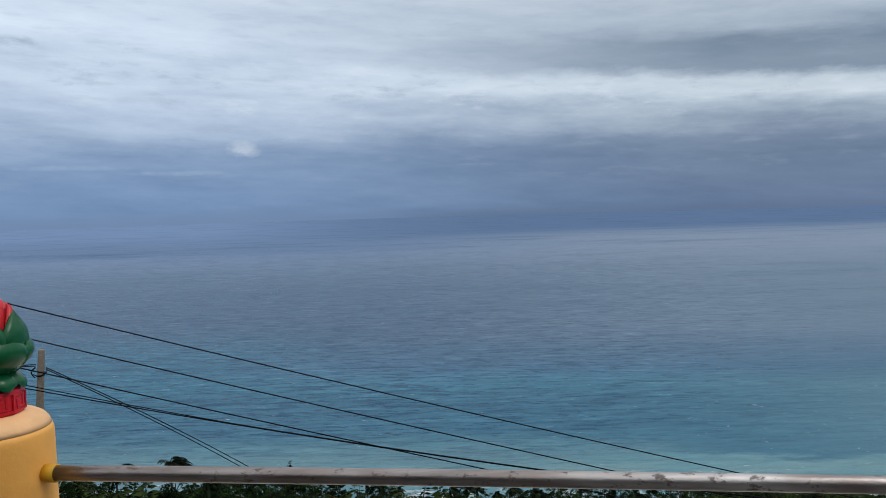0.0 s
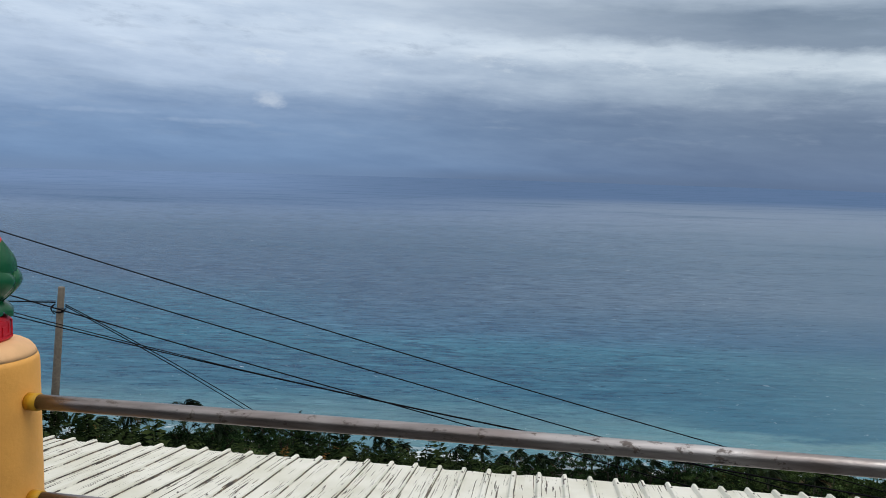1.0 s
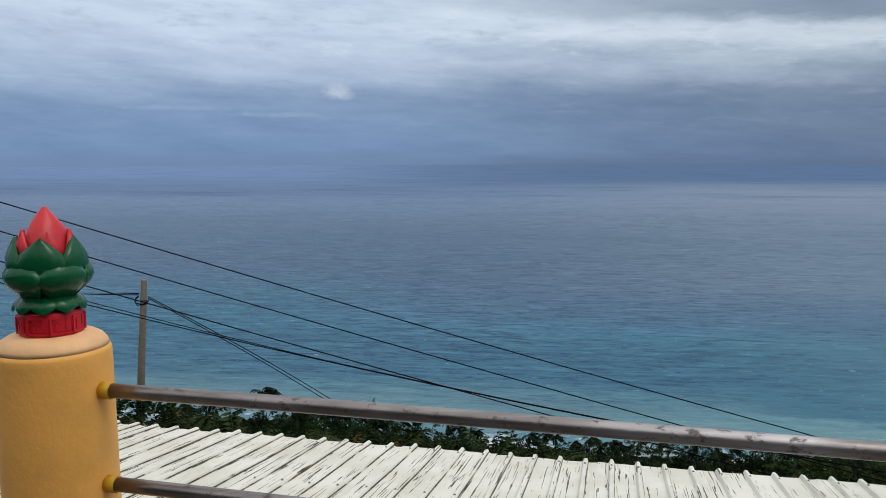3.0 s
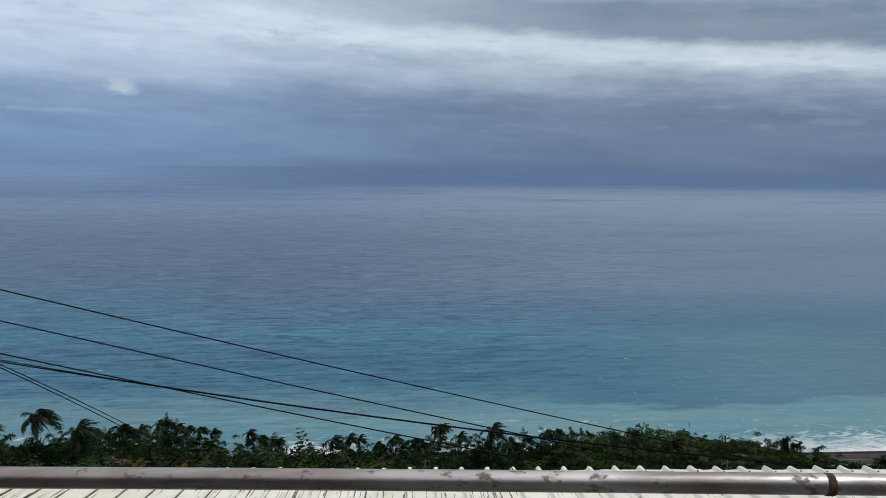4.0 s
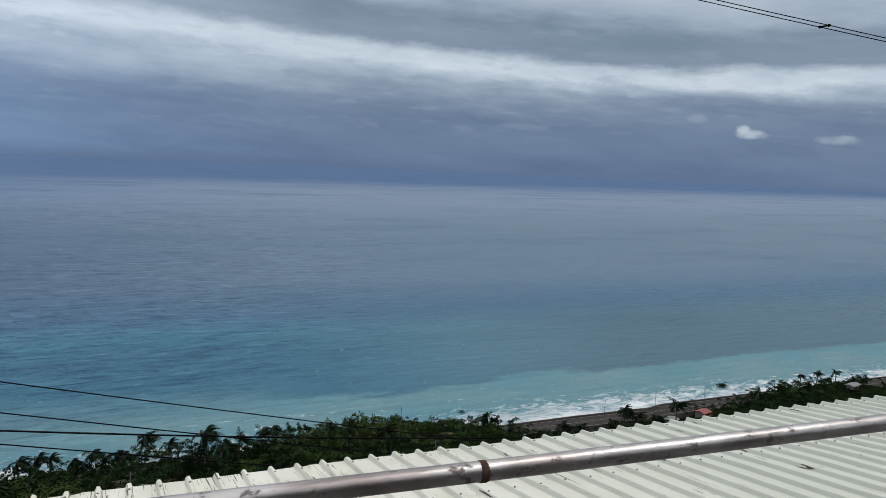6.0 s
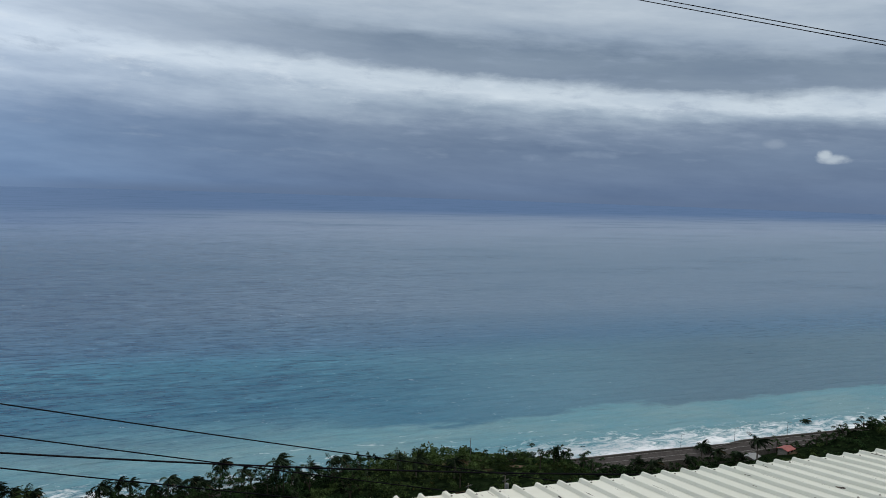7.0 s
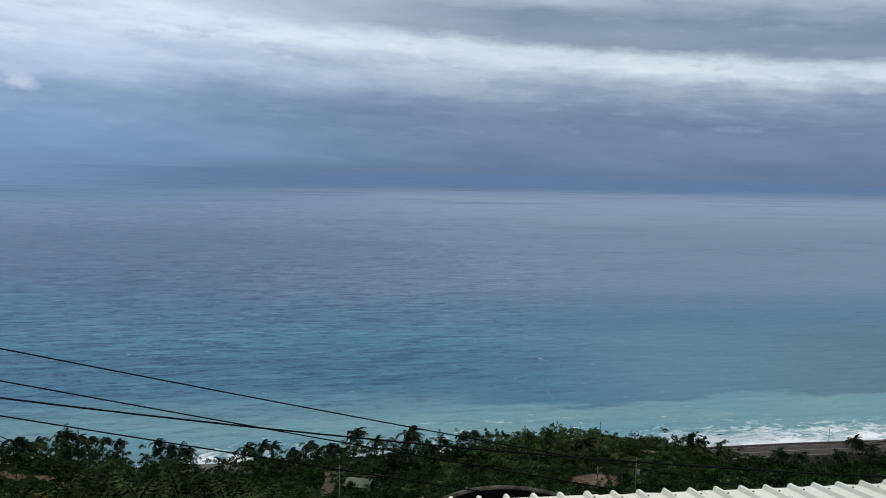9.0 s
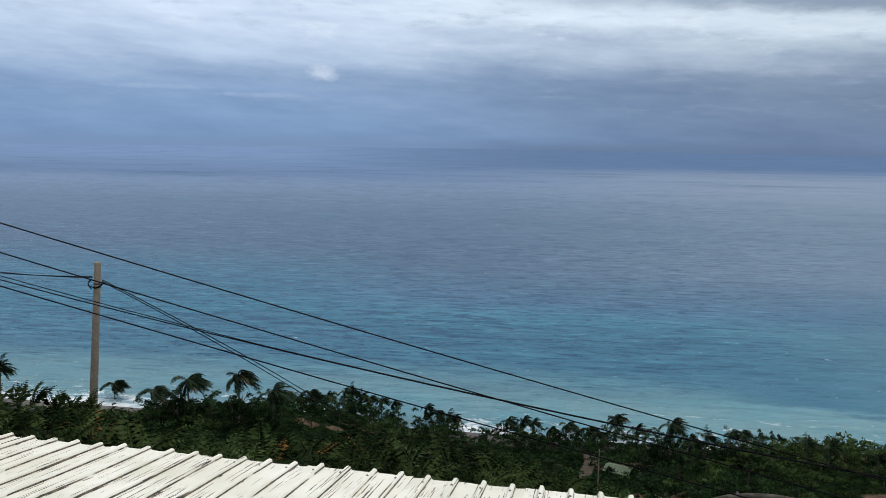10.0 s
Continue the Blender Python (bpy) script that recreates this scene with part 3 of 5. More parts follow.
build_sea()

# ---- terrace, post and railing ----
def build_terrace():
    bm = bevelled_box(-6, 9, -7, 2.15, -0.35, 0.0, 0.02)
    tagged(obj("terrace_floor", bm, "concrete"), "bare grey concrete terrace slab at the top of the slope", "floor", kind="structure")
    bm = bmesh.new()
    box(bm, -6, 9, 2.0, 2.148, -4.6, -0.352)
    tagged(obj("retaining_wall", bm, "concrete"), "grey concrete retaining wall below the terrace", "wall", kind="structure")


def build_light_blockers():
    # unseen walls and roof slab, added to keep sky light off rail and post
    bm = bmesh.new()
    box(bm, -6, 9, -7.2, -7.0, -0.352, 4.6)
    tagged(obj("rear_blocker", bm, "wall"), "plain unseen wall added behind the terrace to block sky light", "wall", kind="structure")
    bm = bmesh.new()
    box(bm, -6, -5.8, -6.998, -1.6, 0.003, 3.047)
    tagged(obj("west_blocker", bm, "wall"), "plain unseen wall added at the terrace end to block side light", "wall", kind="structure")
    bm = bmesh.new()
    box(bm, -6, 3.0, -6.998, -1.6, 3.05, 3.25)
    tagged(obj("canopy", bm, "wall"), "plain unseen slab added over the terrace to block overhead light", "canopy", kind="structure")


POST = (-1.111, 1.831)
RAIL_YAW = -0.1396


def petal(bm, angle, base_r, base_z, height, width, belly, tip_r, lean=0.0, n=7, m=9, thick=0.006, point=1.3):
    """One pointed lotus petal, cupped round the axis, with thickness."""
    grids = []
    for off in (0.0, -thick):
        grid = []
        for j in range(m):
            t = j / (m - 1)
            r = base_r + (tip_r - base_r) * t + belly * math.sin(math.pi * min(1, t * 1.02)) + off
            z = base_z + height * t
            half = width * (math.sin(math.pi * min(1.0, 0.5 * (0.45 + t * 0.55) + 0.0)) if t < 0.5 else 1.0) * (1 - max(0, (t - 0.42) / 0.58) ** point)
            row = []
            for i in range(n):
                s = 2 * i / (n - 1) - 1
                a = angle + s * half + lean * t
                rr = r + 0.006 * (1 - s * s) - 0.004 * math.exp(-(s * 7) ** 2)
                row.append(bm.verts.new((rr * math.cos(a), rr * math.sin(a), z - 0.008 * s * s * (1 - t))))
            grid.append(row)
        grids.append(grid)
    for g, flip in ((grids[0], False), (grids[1], True)):
        for j in range(m - 1):
            for i in range(n - 1):
                f = (g[j][i], g[j][i + 1], g[j + 1][i + 1], g[j + 1][i])
                bm.faces.new(f[::-1] if flip else f)
    a, b = grids
    for j in range(m - 1):
        bm.faces.new((b[j][0], a[j][0], a[j + 1][0], b[j + 1][0]))
        bm.faces.new((a[j][-1], b[j][-1], b[j + 1][-1], a[j + 1][-1]))
    return bm


def build_post():
    top = 1.127
    r = 0.1395
    post = empty("railing_post", pose(POST[0], POST[1], 0), "round orange painted concrete post with a carved lotus bud finial", "post", "terrace posts")
    bm = bmesh.new()
    lathe(bm, [(r + 0.012, 0.0), (r + 0.012, 0.03), (r + 0.003, 0.05), (r + 0.002, 0.5), (r, top - 0.060), (r - 0.001, top - 0.046), (r - 0.005, top - 0.034)], 48)
    part("column", bm, "orange", post, "orange painted round column", True)
    bm = bmesh.new()
    lathe(bm, [(r - 0.0052, top - 0.0335), (r - 0.010, top - 0.022), (r - 0.019, top - 0.011), (r - 0.034, top - 0.002), (r - 0.06, top + 0.003), (0.05, top + 0.006), (0, top + 0.006)], 48)
    part("cap", bm, "orange_cap", post, "pale orange cap", True)
    z = top + 0.004

    def slim(bm):
        for v in bm.verts:
            v.co = Vector((v.co.x * 0.885, v.co.y * 0.885, z + (v.co.z - z) * 0.945))
        return bm

    ring = bmesh.new()
    lathe(ring, [(0.084, z), (0.086, z + 0.006), (0.086, z + 0.058), (0.083, z + 0.064)], 40)
    base = part("finial_base", slim(ring), "red", post, "red carved ring", True)
    # squared fret carved round the ring
    fret = bmesh.new()
    for k in range(9):
        m = Matrix.Rotation(2 * math.pi * k / 9, 4, "Z")
        for y0, y1, z0, z1 in ((-0.026, 0.018, 0.046, 0.052), (0.012, 0.018, 0.018, 0.046), (-0.014, 0.018, 0.014, 0.020), (-0.014, -0.009, 0.020, 0.038), (-0.014, 0.006, 0.033, 0.038), (-0.030, -0.025, 0.008, 0.052), (-0.030, 0.030, 0.006, 0.011)):
            box(fret, 0.083, 0.0872, y0, y1, z + z0, z + z1, m)
    part("fret", slim(fret), "red", base)
    bm = bmesh.new()
    zz = z + 0.062
    lathe(bm, [(0.070, zz), (0.060, zz + 0.02), (0.052, zz + 0.042), (0.060, zz + 0.060), (0.085, zz + 0.085), (0.094, zz + 0.11), (0.088, zz + 0.135), (0.06, zz + 0.165)], 40)
    part("calyx", slim(bm), "green", post, "dark green swelling calyx", True)
    # turned-down leaves at the foot
    for k in range(9):
        bm = bmesh.new()
        a = 2 * math.pi * k / 9 + 0.2
        rows = []
        for j in range(6):
            t = j / 5
            rr = 0.058 + 0.036 * math.sin(t * 1.75)
            h = zz + 0.046 - 0.045 * t ** 1.2
            half = 0.38 * (1 - max(0, (t - 0.55) / 0.45) ** 2.2 * 0.75)
            rows.append([bm.verts.new(((rr + 0.006 * (1 - s * s)) * math.cos(a + s * half), (rr + 0.006 * (1 - s * s)) * math.sin(a + s * half), h)) for s in (-1, -0.5, 0, 0.5, 1)])
        for q0, q1 in zip(rows, rows[1:]):
            for i in range(4):
                bm.faces.new((q0[i], q1[i], q1[i + 1], q0[i + 1]))
        part("lower_leaf", slim(bm), "green", post, smooth=True)
    for k in range(5):
        part("petal", slim(petal(bmesh.new(), 2 * math.pi * k / 5 - 0.55, 0.064, zz + 0.040, 0.106, 0.74, 0.040, 0.084, point=2.1)), "green", post, smooth=True)
    for k in range(5):
        part("petal", slim(petal(bmesh.new(), 2 * math.pi * (k + 0.5) / 5 - 0.55, 0.064, zz + 0.052, 0.148, 0.80, 0.034, 0.076, point=2.1)), "green", post, smooth=True)
    # closed coral bud with wrapped petals
    fold = lambda a, h: 1 + 0.085 * math.sin(3 * a + 30 * (h - zz)) * max(0.0, 1 - abs(h - zz - 0.20) / 0.09)
    bm = bmesh.new()
    lathe(bm, [(0.070, zz + 0.13), (0.073, zz + 0.158), (0.066, zz + 0.186), (0.052, zz + 0.213), (0.036, zz + 0.238), (0.020, zz + 0.258), (0.007, zz + 0.274), (0, zz + 0.279)], 40, fold)
    part("bud", slim(bm), "coral", post, "coral red lotus bud", True)
    for k in range(6):
        part("bud_petal", slim(petal(bmesh.new(), 2 * math.pi * k / 6 + 0.1, 0.070, zz + 0.12, 0.095, 0.45, 0.013, 0.066, point=1.6)), "coral", post, smooth=True)
    return post


def build_railing(post):
    d = Vector((math.cos(RAIL_YAW), math.sin(RAIL_YAW), 0))
    far = copy_thing(post, pose(POST[0] + 4.9 * d.x, POST[1] + 4.9 * d.y, 0))
    rail = empty("pipe_railing", pose(POST[0], POST[1], 0), "weathered galvanised pipe railing with rust and yellow paint at its ends", "railing")
    for h, bow in ((0.986, 0.003), (0.738, 0.002)):
        pts = []
        for i in range(33):
            s = 0.146 + (4.9 - 0.292) * i / 32
            lift = bow * math.sin(math.pi * min(1.0, s / 2.3)) + 0.0075 * s
            pts.append((s * d.x, s * d.y, h + lift))
        bm = bmesh.new()
        tube(bm, pts, 0.0188, 20)
        part("upper_rail" if h > 0.9 else "lower_rail", bm, "pipe", rail, smooth=True)
        for at, side in ((0.140, 1), (4.9 - 0.140, -1)):
            bm = bmesh.new()
            k = Vector((at * d.x, at * d.y, h + 0.0075 * at))
            tube(bm, [k, k + d * 0.030 * side], 0.0218, 20)
            part("end_socket", bm, "yellow", rail, "chipped yellow end socket", True)
        if h > 0.9:
            # welded joint with rust blooms
            s = 2.172
            bm = bmesh.new()
            k = Vector((s * d.x, s * d.y, h + 0.0075 * s))
            prof = [0.0189, 0.0199, 0.0202, 0.0196, 0.0203, 0.0197, 0.0189]
            tube(bm, [k + d * (0.0028 * (i - 3)) for i in range(7)], 0.026, 18, prof)
            part("weld_joint", bm, "rust", rail, "rusted weld joint", True)
    return rail


build_terrace()
build_light_blockers()
post = build_post()
build_railing(post)


# ---- the house below with its corrugated roof ----
EAVE = Vector((0.0, 7.890, -1.606))
EAVE_YAW = -0.1008
RISE = 0.148


def build_lower_house():
    length = 5.5
    m = Matrix.Translation(EAVE) @ Matrix.Rotation(EAVE_YAW, 4, "Z") @ Matrix.Rotation(-0.0026, 4, "Y")
    house = empty("lower_house", m, "low house with a peeling white corrugated metal roof", "house")
    roof = new("roof")
    roof.parent = house
    # one sheet: four ribs, 1 m cover, its far end at the eave
    sheets = []
    for variant in range(3):
        bm = bmesh.new()
        section = []
        rng = random.Random(variant)
        for k in range(4):
            o = k * 0.2612
            section += [(o, 0.0), (o + 0.095, 0.0), (o + 0.112, 0.003), (o + 0.127, 0.037), (o + 0.134, 0.042), (o + 0.156, 0.042), (o + 0.163, 0.037), (o + 0.178, 0.003), (o + 0.195, 0.0)]
        section.append((1.0448, 0.0))
        rows = []
        for j in range(12):
            t = -length * j / 11
            wave = 0.004 * math.sin(j * 1.7 + variant)
            rows.append([bm.verts.new((x, t, z + RISE * -t + (wave + rng.uniform(-0.0015, 0.0015) if 0 < j else rng.uniform(-0.004, 0.004)))) for x, z in section])
        under = [[bm.verts.new(v.co - Vector((0, 0, 0.004))) for v in row] for row in (rows[0], rows[-1])]
        for a, b in zip(rows, rows[1:]):
            for i in range(len(section) - 1):
                bm.faces.new((a[i + 1], a[i], b[i], b[i + 1]))
        for i in range(len(section) - 1):
            bm.faces.new((rows[0][i], rows[0][i + 1], under[0][i + 1], under[0][i]))
        me = bpy.data.meshes.new("roof_sheet")
        bm.to_mesh(me)
        bm.free()
        me.materials.append(MAT["roof"])
        sheets.append(me)
    sb = bmesh.new()
    lathe(sb, [(0.012, 0.0), (0.012, 0.004), (0.0065, 0.005), (0.0065, 0.011), (0, 0.012)], 8)
    screw = bpy.data.meshes.new("screw")
    sb.to_mesh(screw)
    sb.free()
    screw.materials.append(MAT["screw"])
    rng = random.Random(4)
    for i in range(-9, 24):
        s = new("roof_sheet", sheets[rng.randrange(3)])
        s.parent = roof
        s.matrix_local = pose(i * 1.0448 - 0.250, rng.uniform(-0.012, 0.012), 0.0015 * (i % 2), 0, rng.uniform(-0.1, 0.1), 0)
        for k in range(4):
            for t in (-0.24, -1.7) if -3 < i < 16 else ():
                c = new("screw", screw)
                c.parent = s
                c.location = (k * 0.2612 + 0.145, t + 0.01 * (k % 2), 0.042 + RISE * -t)
    # walls, fascia and purlin under the sheets
    bm = bmesh.new()
    box(bm, -9, 23.6, -0.55, -0.40, -3.1, 0.0)
    box(bm, -9, -8.85, -5.1, -0.552, -3.1, 0.02)
    box(bm, 23.45, 23.6, -5.1, -0.552, -3.1, 0.02)
    part("wall", bm, "wall", house)
    bm = bmesh.new()
    box(bm, -9.1, 23.7, -0.24, -0.18, -0.07, -0.01 + RISE * 0.15)
    part("purlin", bm, "iron", house)


build_lower_house()

# ---- cables and poles ----
def cable(name, label, fn, x0, x1, radius, n=40, group="overhead cables"):
    bm = bmesh.new()
    pts = [fn(x0 + (x1 - x0) * i / n) for i in range(n + 1)]
    tube(bm, pts, radius, 6)
    return tagged(obj(name, bm, "cable", smooth=True), label, "cable", group)


def plan(y0, m, a, b, c):
    return lambda x: (x, y0 + m * x, a + b * x + c * x * x)


def build_cables():
    black = "thin black overhead cable sagging down the slope"
    cable("power_cable", black, plan(9.976, 0.1931, -1.065, -0.3147, 0.0013), -14, 34, 0.0078)
    cable("power_cable", black, plan(10.167, 0.1127, -1.481, -0.2910, 0.0009), -14, 30, 0.0078)
    cable("power_cable", black, plan(10.060, 0.1200, -1.814, -0.2871, 0.0010), -14, 30, 0.0078)
    thick = plan(24.005, -0.0879, -6.406, -0.1455, 0.0014)
    cable("power_cable", "pair of thick black cables strung past the pole", thick, -30, 74, 0.019, 60)
    cable("power_cable", "pair of thick black cables strung past the pole", lambda x: (x, thick(x)[1] + 0.03, thick(x)[2] + 0.010 + 0.085 * max(0.0, min(2.5, (-x - 7) / 7))), -30, 74, 0.015, 60)


def build_pole(x, y, top, foot):
    pole = empty("utility_pole", pose(x - 0.084 * (top - foot), y, foot, 0, 4.8, 0), "tall slim weathered concrete utility pole", "pole")
    h = top - foot
    bm = bmesh.new()
    lathe(bm, [(0.20, -0.5), (0.195, 0.0), (0.160, h * 0.6), (0.130, h - 0.015), (0.120, h)], 20)
    part("shaft", bm, "pole", pole, smooth=True)
    for z in (h - 1.02, h - 0.88):
        bm = bmesh.new()
        lathe(bm, [(0.136, z - 0.03), (0.146, z - 0.027), (0.146, z + 0.027), (0.136, z + 0.03)], 20)
        part("steel_band", bm, "iron", pole, smooth=True)
    bm = bmesh.new()
    for k in range(2):
        pts = [(-0.16 - 0.16 * math.sin(t * math.pi) - 0.05 * k, -0.10 + 0.05 * k, h - 0.72 - 0.42 * t) for t in (i / 8 for i in range(9))]
        tube(bm, pts, 0.018, 6)
        pts = [(-0.2 + 0.55 * t, -0.19, h - 0.98 - 0.14 * math.sin(t * math.pi) + (0.2 - 0.06 * k) * t) for t in (i / 8 for i in range(9))]
        tube(bm, pts, 0.018, 6)
    part("jumper_wire", bm, "cable", pole, smooth=True)
    bm = bmesh.new()
    box(bm, -0.04, 0.04, -0.19, -0.165, h - 4.9, h - 4.6)
    part("tag", bm, "wall", pole, "small pale tag")
    return pole


def small_pole(x, y, h, group="hillside poles", transformer=False):
    g = ground_z(x, y)
    pole = empty("power_pole", pose(x, y, g - 0.3, 0, 0, 20), "grey concrete power pole with steel crossarms among the trees", "pole", group)
    bm = bmesh.new()
    lathe(bm, [(0.11, 0), (0.075, h), (0.065, h + 0.02)], 12)
    part("shaft", bm, "pole", pole, smooth=True)
    for z in (h - 0.35, h - 1.25):
        bm = bmesh.new()
        box(bm, -0.8, 0.8, -0.20, -0.12, z - 0.045, z + 0.045)
        part("crossarm", bm, "iron", pole)
        for k in (-0.7, -0.3, 0.3, 0.7):
            bm = bmesh.new()
            lathe(bm, [(0.04, z + 0.04), (0.06, z + 0.09), (0.04, z + 0.12), (0.06, z + 0.16), (0.02, z + 0.2)], 8, None, k, -0.16)
            part("insulator", bm, "concrete", pole, smooth=True)
    if transformer:
        bm = bmesh.new()
        lathe(bm, [(0.26, h - 2.6), (0.28, h - 2.55), (0.28, h - 1.75), (0.24, h - 1.68), (0.1, h - 1.6)], 14, None, 0.0, -0.45)
        part("transformer", bm, "grey_roof", pole, "grey drum transformer", True)
    return pole


build_cables()
POLE_FOOT = ground_z(-17.4, 30.8) - 0.2
build_pole(-16.395, 30.8, -3.74, POLE_FOOT)


def build_pole_lines():
    a = Vector((-16.20, 30.7, -4.56))
    for k in range(2):
        b = Vector((-8.1 + k * 0.12, 50.0, -19.1 + k * 0.3))
        bm = bmesh.new()
        pts = [a.lerp(b, i / 30) + Vector((0, 0, (0.07 if k else 0.0) * (1 - i / 30) + 0.35 * 4 * (i / 30) * (1 - i / 30))) for i in range(31)]
        tube(bm, pts, 0.021, 6)
        tagged(obj("service_cable", bm, "cable", smooth=True), "black service cable running down from the pole", "cable", "overhead cables")
    a = Vector((-16.62, 30.7, -4.42))
    for k in range(2):
        b = Vector((-30.92, 45.0, -7.03 - 0.12 * k))
        bm = bmesh.new()
        tube(bm, [a.lerp(b, 1.6 * i / 20) + Vector((0, 0, 0.06 * k - 0.5 * (i / 20) * (1 - i / 20))) for i in range(21)], 0.021, 6)
        tagged(obj("service_cable", bm, "cable", smooth=True), "black service cable running along to the pole", "cable", "overhead cables")


build_pole_lines()


def build_upper_pair():
    lines = []
    runs = ((23.126, 8.808, -0.4566), (23.266, 8.716, -0.4491))
    at = lambda k, x: (x, runs[k][0] - 1.3737 * x, runs[k][1] + runs[k][2] * x + 0.0011 * (x - 11.5) ** 2)
    for k in (0, 1):
        bm = bmesh.new()
        tube(bm, [at(k, -3 + 30 * i / 40) for i in range(41)], 0.0075, 6)
        lines.append(tagged(obj("power_cable", bm, "cable", smooth=True), "thin dark cable crossing high in front of the clouds", "cable", "overhead cables"))
    bm = bmesh.new()
    ends = (at(0, 10.992), at(1, 10.987))
    tube(bm, ends, 0.014, 8)
    for q in ends:
        bmesh.ops.create_icosphere(bm, subdivisions=1, radius=0.026, matrix=Matrix.Translation(q))
    part("cable_spacer", bm, "cable", lines[0], "black cable spacer")


build_upper_pair()


# ---- trees and shrubs ----
def frond_arrays(rng, length, droop, az, el, leaflets, wide, wind, lean=0.0, fill=0.3, hang=0.35, spread=0.9):
    """A feather leaf in one piece: an arched midrib with pointed leaflets blown to one side."""
    V, F = [], []
    p = Vector((0, 0, 0))
    d = Vector((math.cos(az) * math.cos(el), math.sin(az) * math.cos(el), math.sin(el)))
    d = (d + wind * lean).normalized()
    step = length / leaflets
    up = Vector((0, 0, 1))
    last = None
    for i in range(leaflets + 1):
        t = i / leaflets
        side = d.cross(up)
        if side.length < 1e-3:
            side = Vector((1, 0, 0))
        side.normalize()
        ln = wide * (0.35 + 1.0 * math.sin(math.pi * min(1.0, 0.12 + 0.86 * t))) * rng.uniform(0.75, 1.2)
        r = side * (0.030 * (1 - t) + 0.008) * (length / 2.6)
        a = len(V)
        V += [p - r, p + r]
        if last is not None:
            F.append((last, last + 1, a + 1, a))
        last = a
        for k, sgn in ((0, -1), (1, 1)):
            q = (side * sgn * spread + d * 0.55 + Vector((0, 0, -hang * rng.uniform(0.6, 1.4))) + wind * 0.55 * (0.4 + t)).normalized() * ln
            w = (d - q * (d.dot(q) / max(1e-6, q.dot(q)))).normalized() * ln * fill
            b = len(V)
            V += [p + q * 0.45 + w, p + q, p + q * 0.45 - w]
            F.append((a + k, b, b + 1, b + 2))
        p = p + d * step
        d = (d + Vector((0, 0, -droop * (0.4 + t))) / leaflets + wind * 1.5 * (0.3 + t) / leaflets).normalized()
    return V, F


def spray_mesh(name, V, F, material):
    v = np.array([tuple(q) for q in V], dtype=np.float32)
    f = np.array(F, dtype=np.int32)
    me = bpy.data.meshes.new(name)
    me.vertices.add(len(v))
    me.vertices.foreach_set("co", v.ravel())
    me.loops.add(len(f) * 4)
    me.loops.foreach_set("vertex_index", f.ravel())
    me.polygons.add(len(f))
    me.polygons.foreach_set("loop_start", np.arange(0, len(f) * 4, 4, dtype=np.int32))
    me.materials.append(MAT[material])
    me.update(calc_edges=True)
    return me


def palm_mesh(seed, fronds=38, length=3.2):
    rng = random.Random(seed)
    wind = Vector((1.0, -0.15, 0.05))
    V, F = [], []
    for k in range(fronds):
        az = 2 * math.pi * k / fronds * 2.4 + rng.uniform(-0.3, 0.3)
        el = rng.uniform(-0.6, 0.6)
        v, f = frond_arrays(rng, length * rng.uniform(0.65, 1.1), rng.uniform(1.0, 3.0), az, el, 24, 0.62, wind * rng.uniform(0.5, 1.3), rng.uniform(0.35, 0.9), 0.075, 0.65, 0.65)
        b = len(V)
        V += v
        F += [tuple(i + b for i in q) for q in f]
    return spray_mesh("crown", V, F, "palm")


def trunk_mesh(h, seed):
    rng = random.Random(seed)
    bend, side = rng.uniform(-0.05, 0.12), rng.uniform(-0.05, 0.05)
    bm = bmesh.new()
    pts, radii = [], []
    for i in range(17):
        t = i / 16
        pts.append((-bend * h * (1 - t) ** 2, -side * h * (1 - t) ** 2, -h * (1 - t)))
        radii.append(0.15 + 0.09 * (1 - t) ** 3 + (0.012 if i % 2 else 0.0))
    tube(bm, pts, 0.14, 9, radii)
    me = bpy.data.meshes.new("trunk")
    bm.to_mesh(me)
    bm.free()
    me.materials.append(MAT["trunk"])
    return me


CROWNS = [palm_mesh(s) for s in range(6)]
TRUNKS = {3: trunk_mesh(3.6, 3)}


def palm(x, y, h, size=1.0, group="coconut palms on the shore", label="wind-blown coconut palm with fronds streaming to one side"):
    g = ground_z(x, y)
    key = round(h)
    if key not in TRUNKS:
        TRUNKS[key] = trunk_mesh(key + 0.6, key)
    tree = empty("palm_tree", pose(x, y, g + h, 0, 0, 0), label, "palm tree", group)
    t = new("trunk", TRUNKS[key])
    t.parent = tree
    c = new("crown", random.choice(CROWNS))
    c.parent = tree
    c.matrix_local = pose(0, 0, 0, 0, 0, random.uniform(-22, 22)) @ Matrix.Scale(size * random.uniform(1.0, 1.22), 4)


PALM_ROWS = []
LOW_CROWNS = [palm_mesh(40 + s, 16, 2.6) for s in range(4)]


def low_palm(x, y, h, size, rng):
    plant = empty("low_palm", pose(x, y, ground_z(x, y) + h, 0, 0, rng.uniform(-60, 60)), "low bushy young palm among the hillside shrubs", "palm tree", "young hillside palms")
    t = new("trunk", TRUNKS[3])
    t.parent = plant
    c = new("crown", rng.choice(LOW_CROWNS))
    c.parent = plant
    c.matrix_local = Matrix.Scale(size, 4)


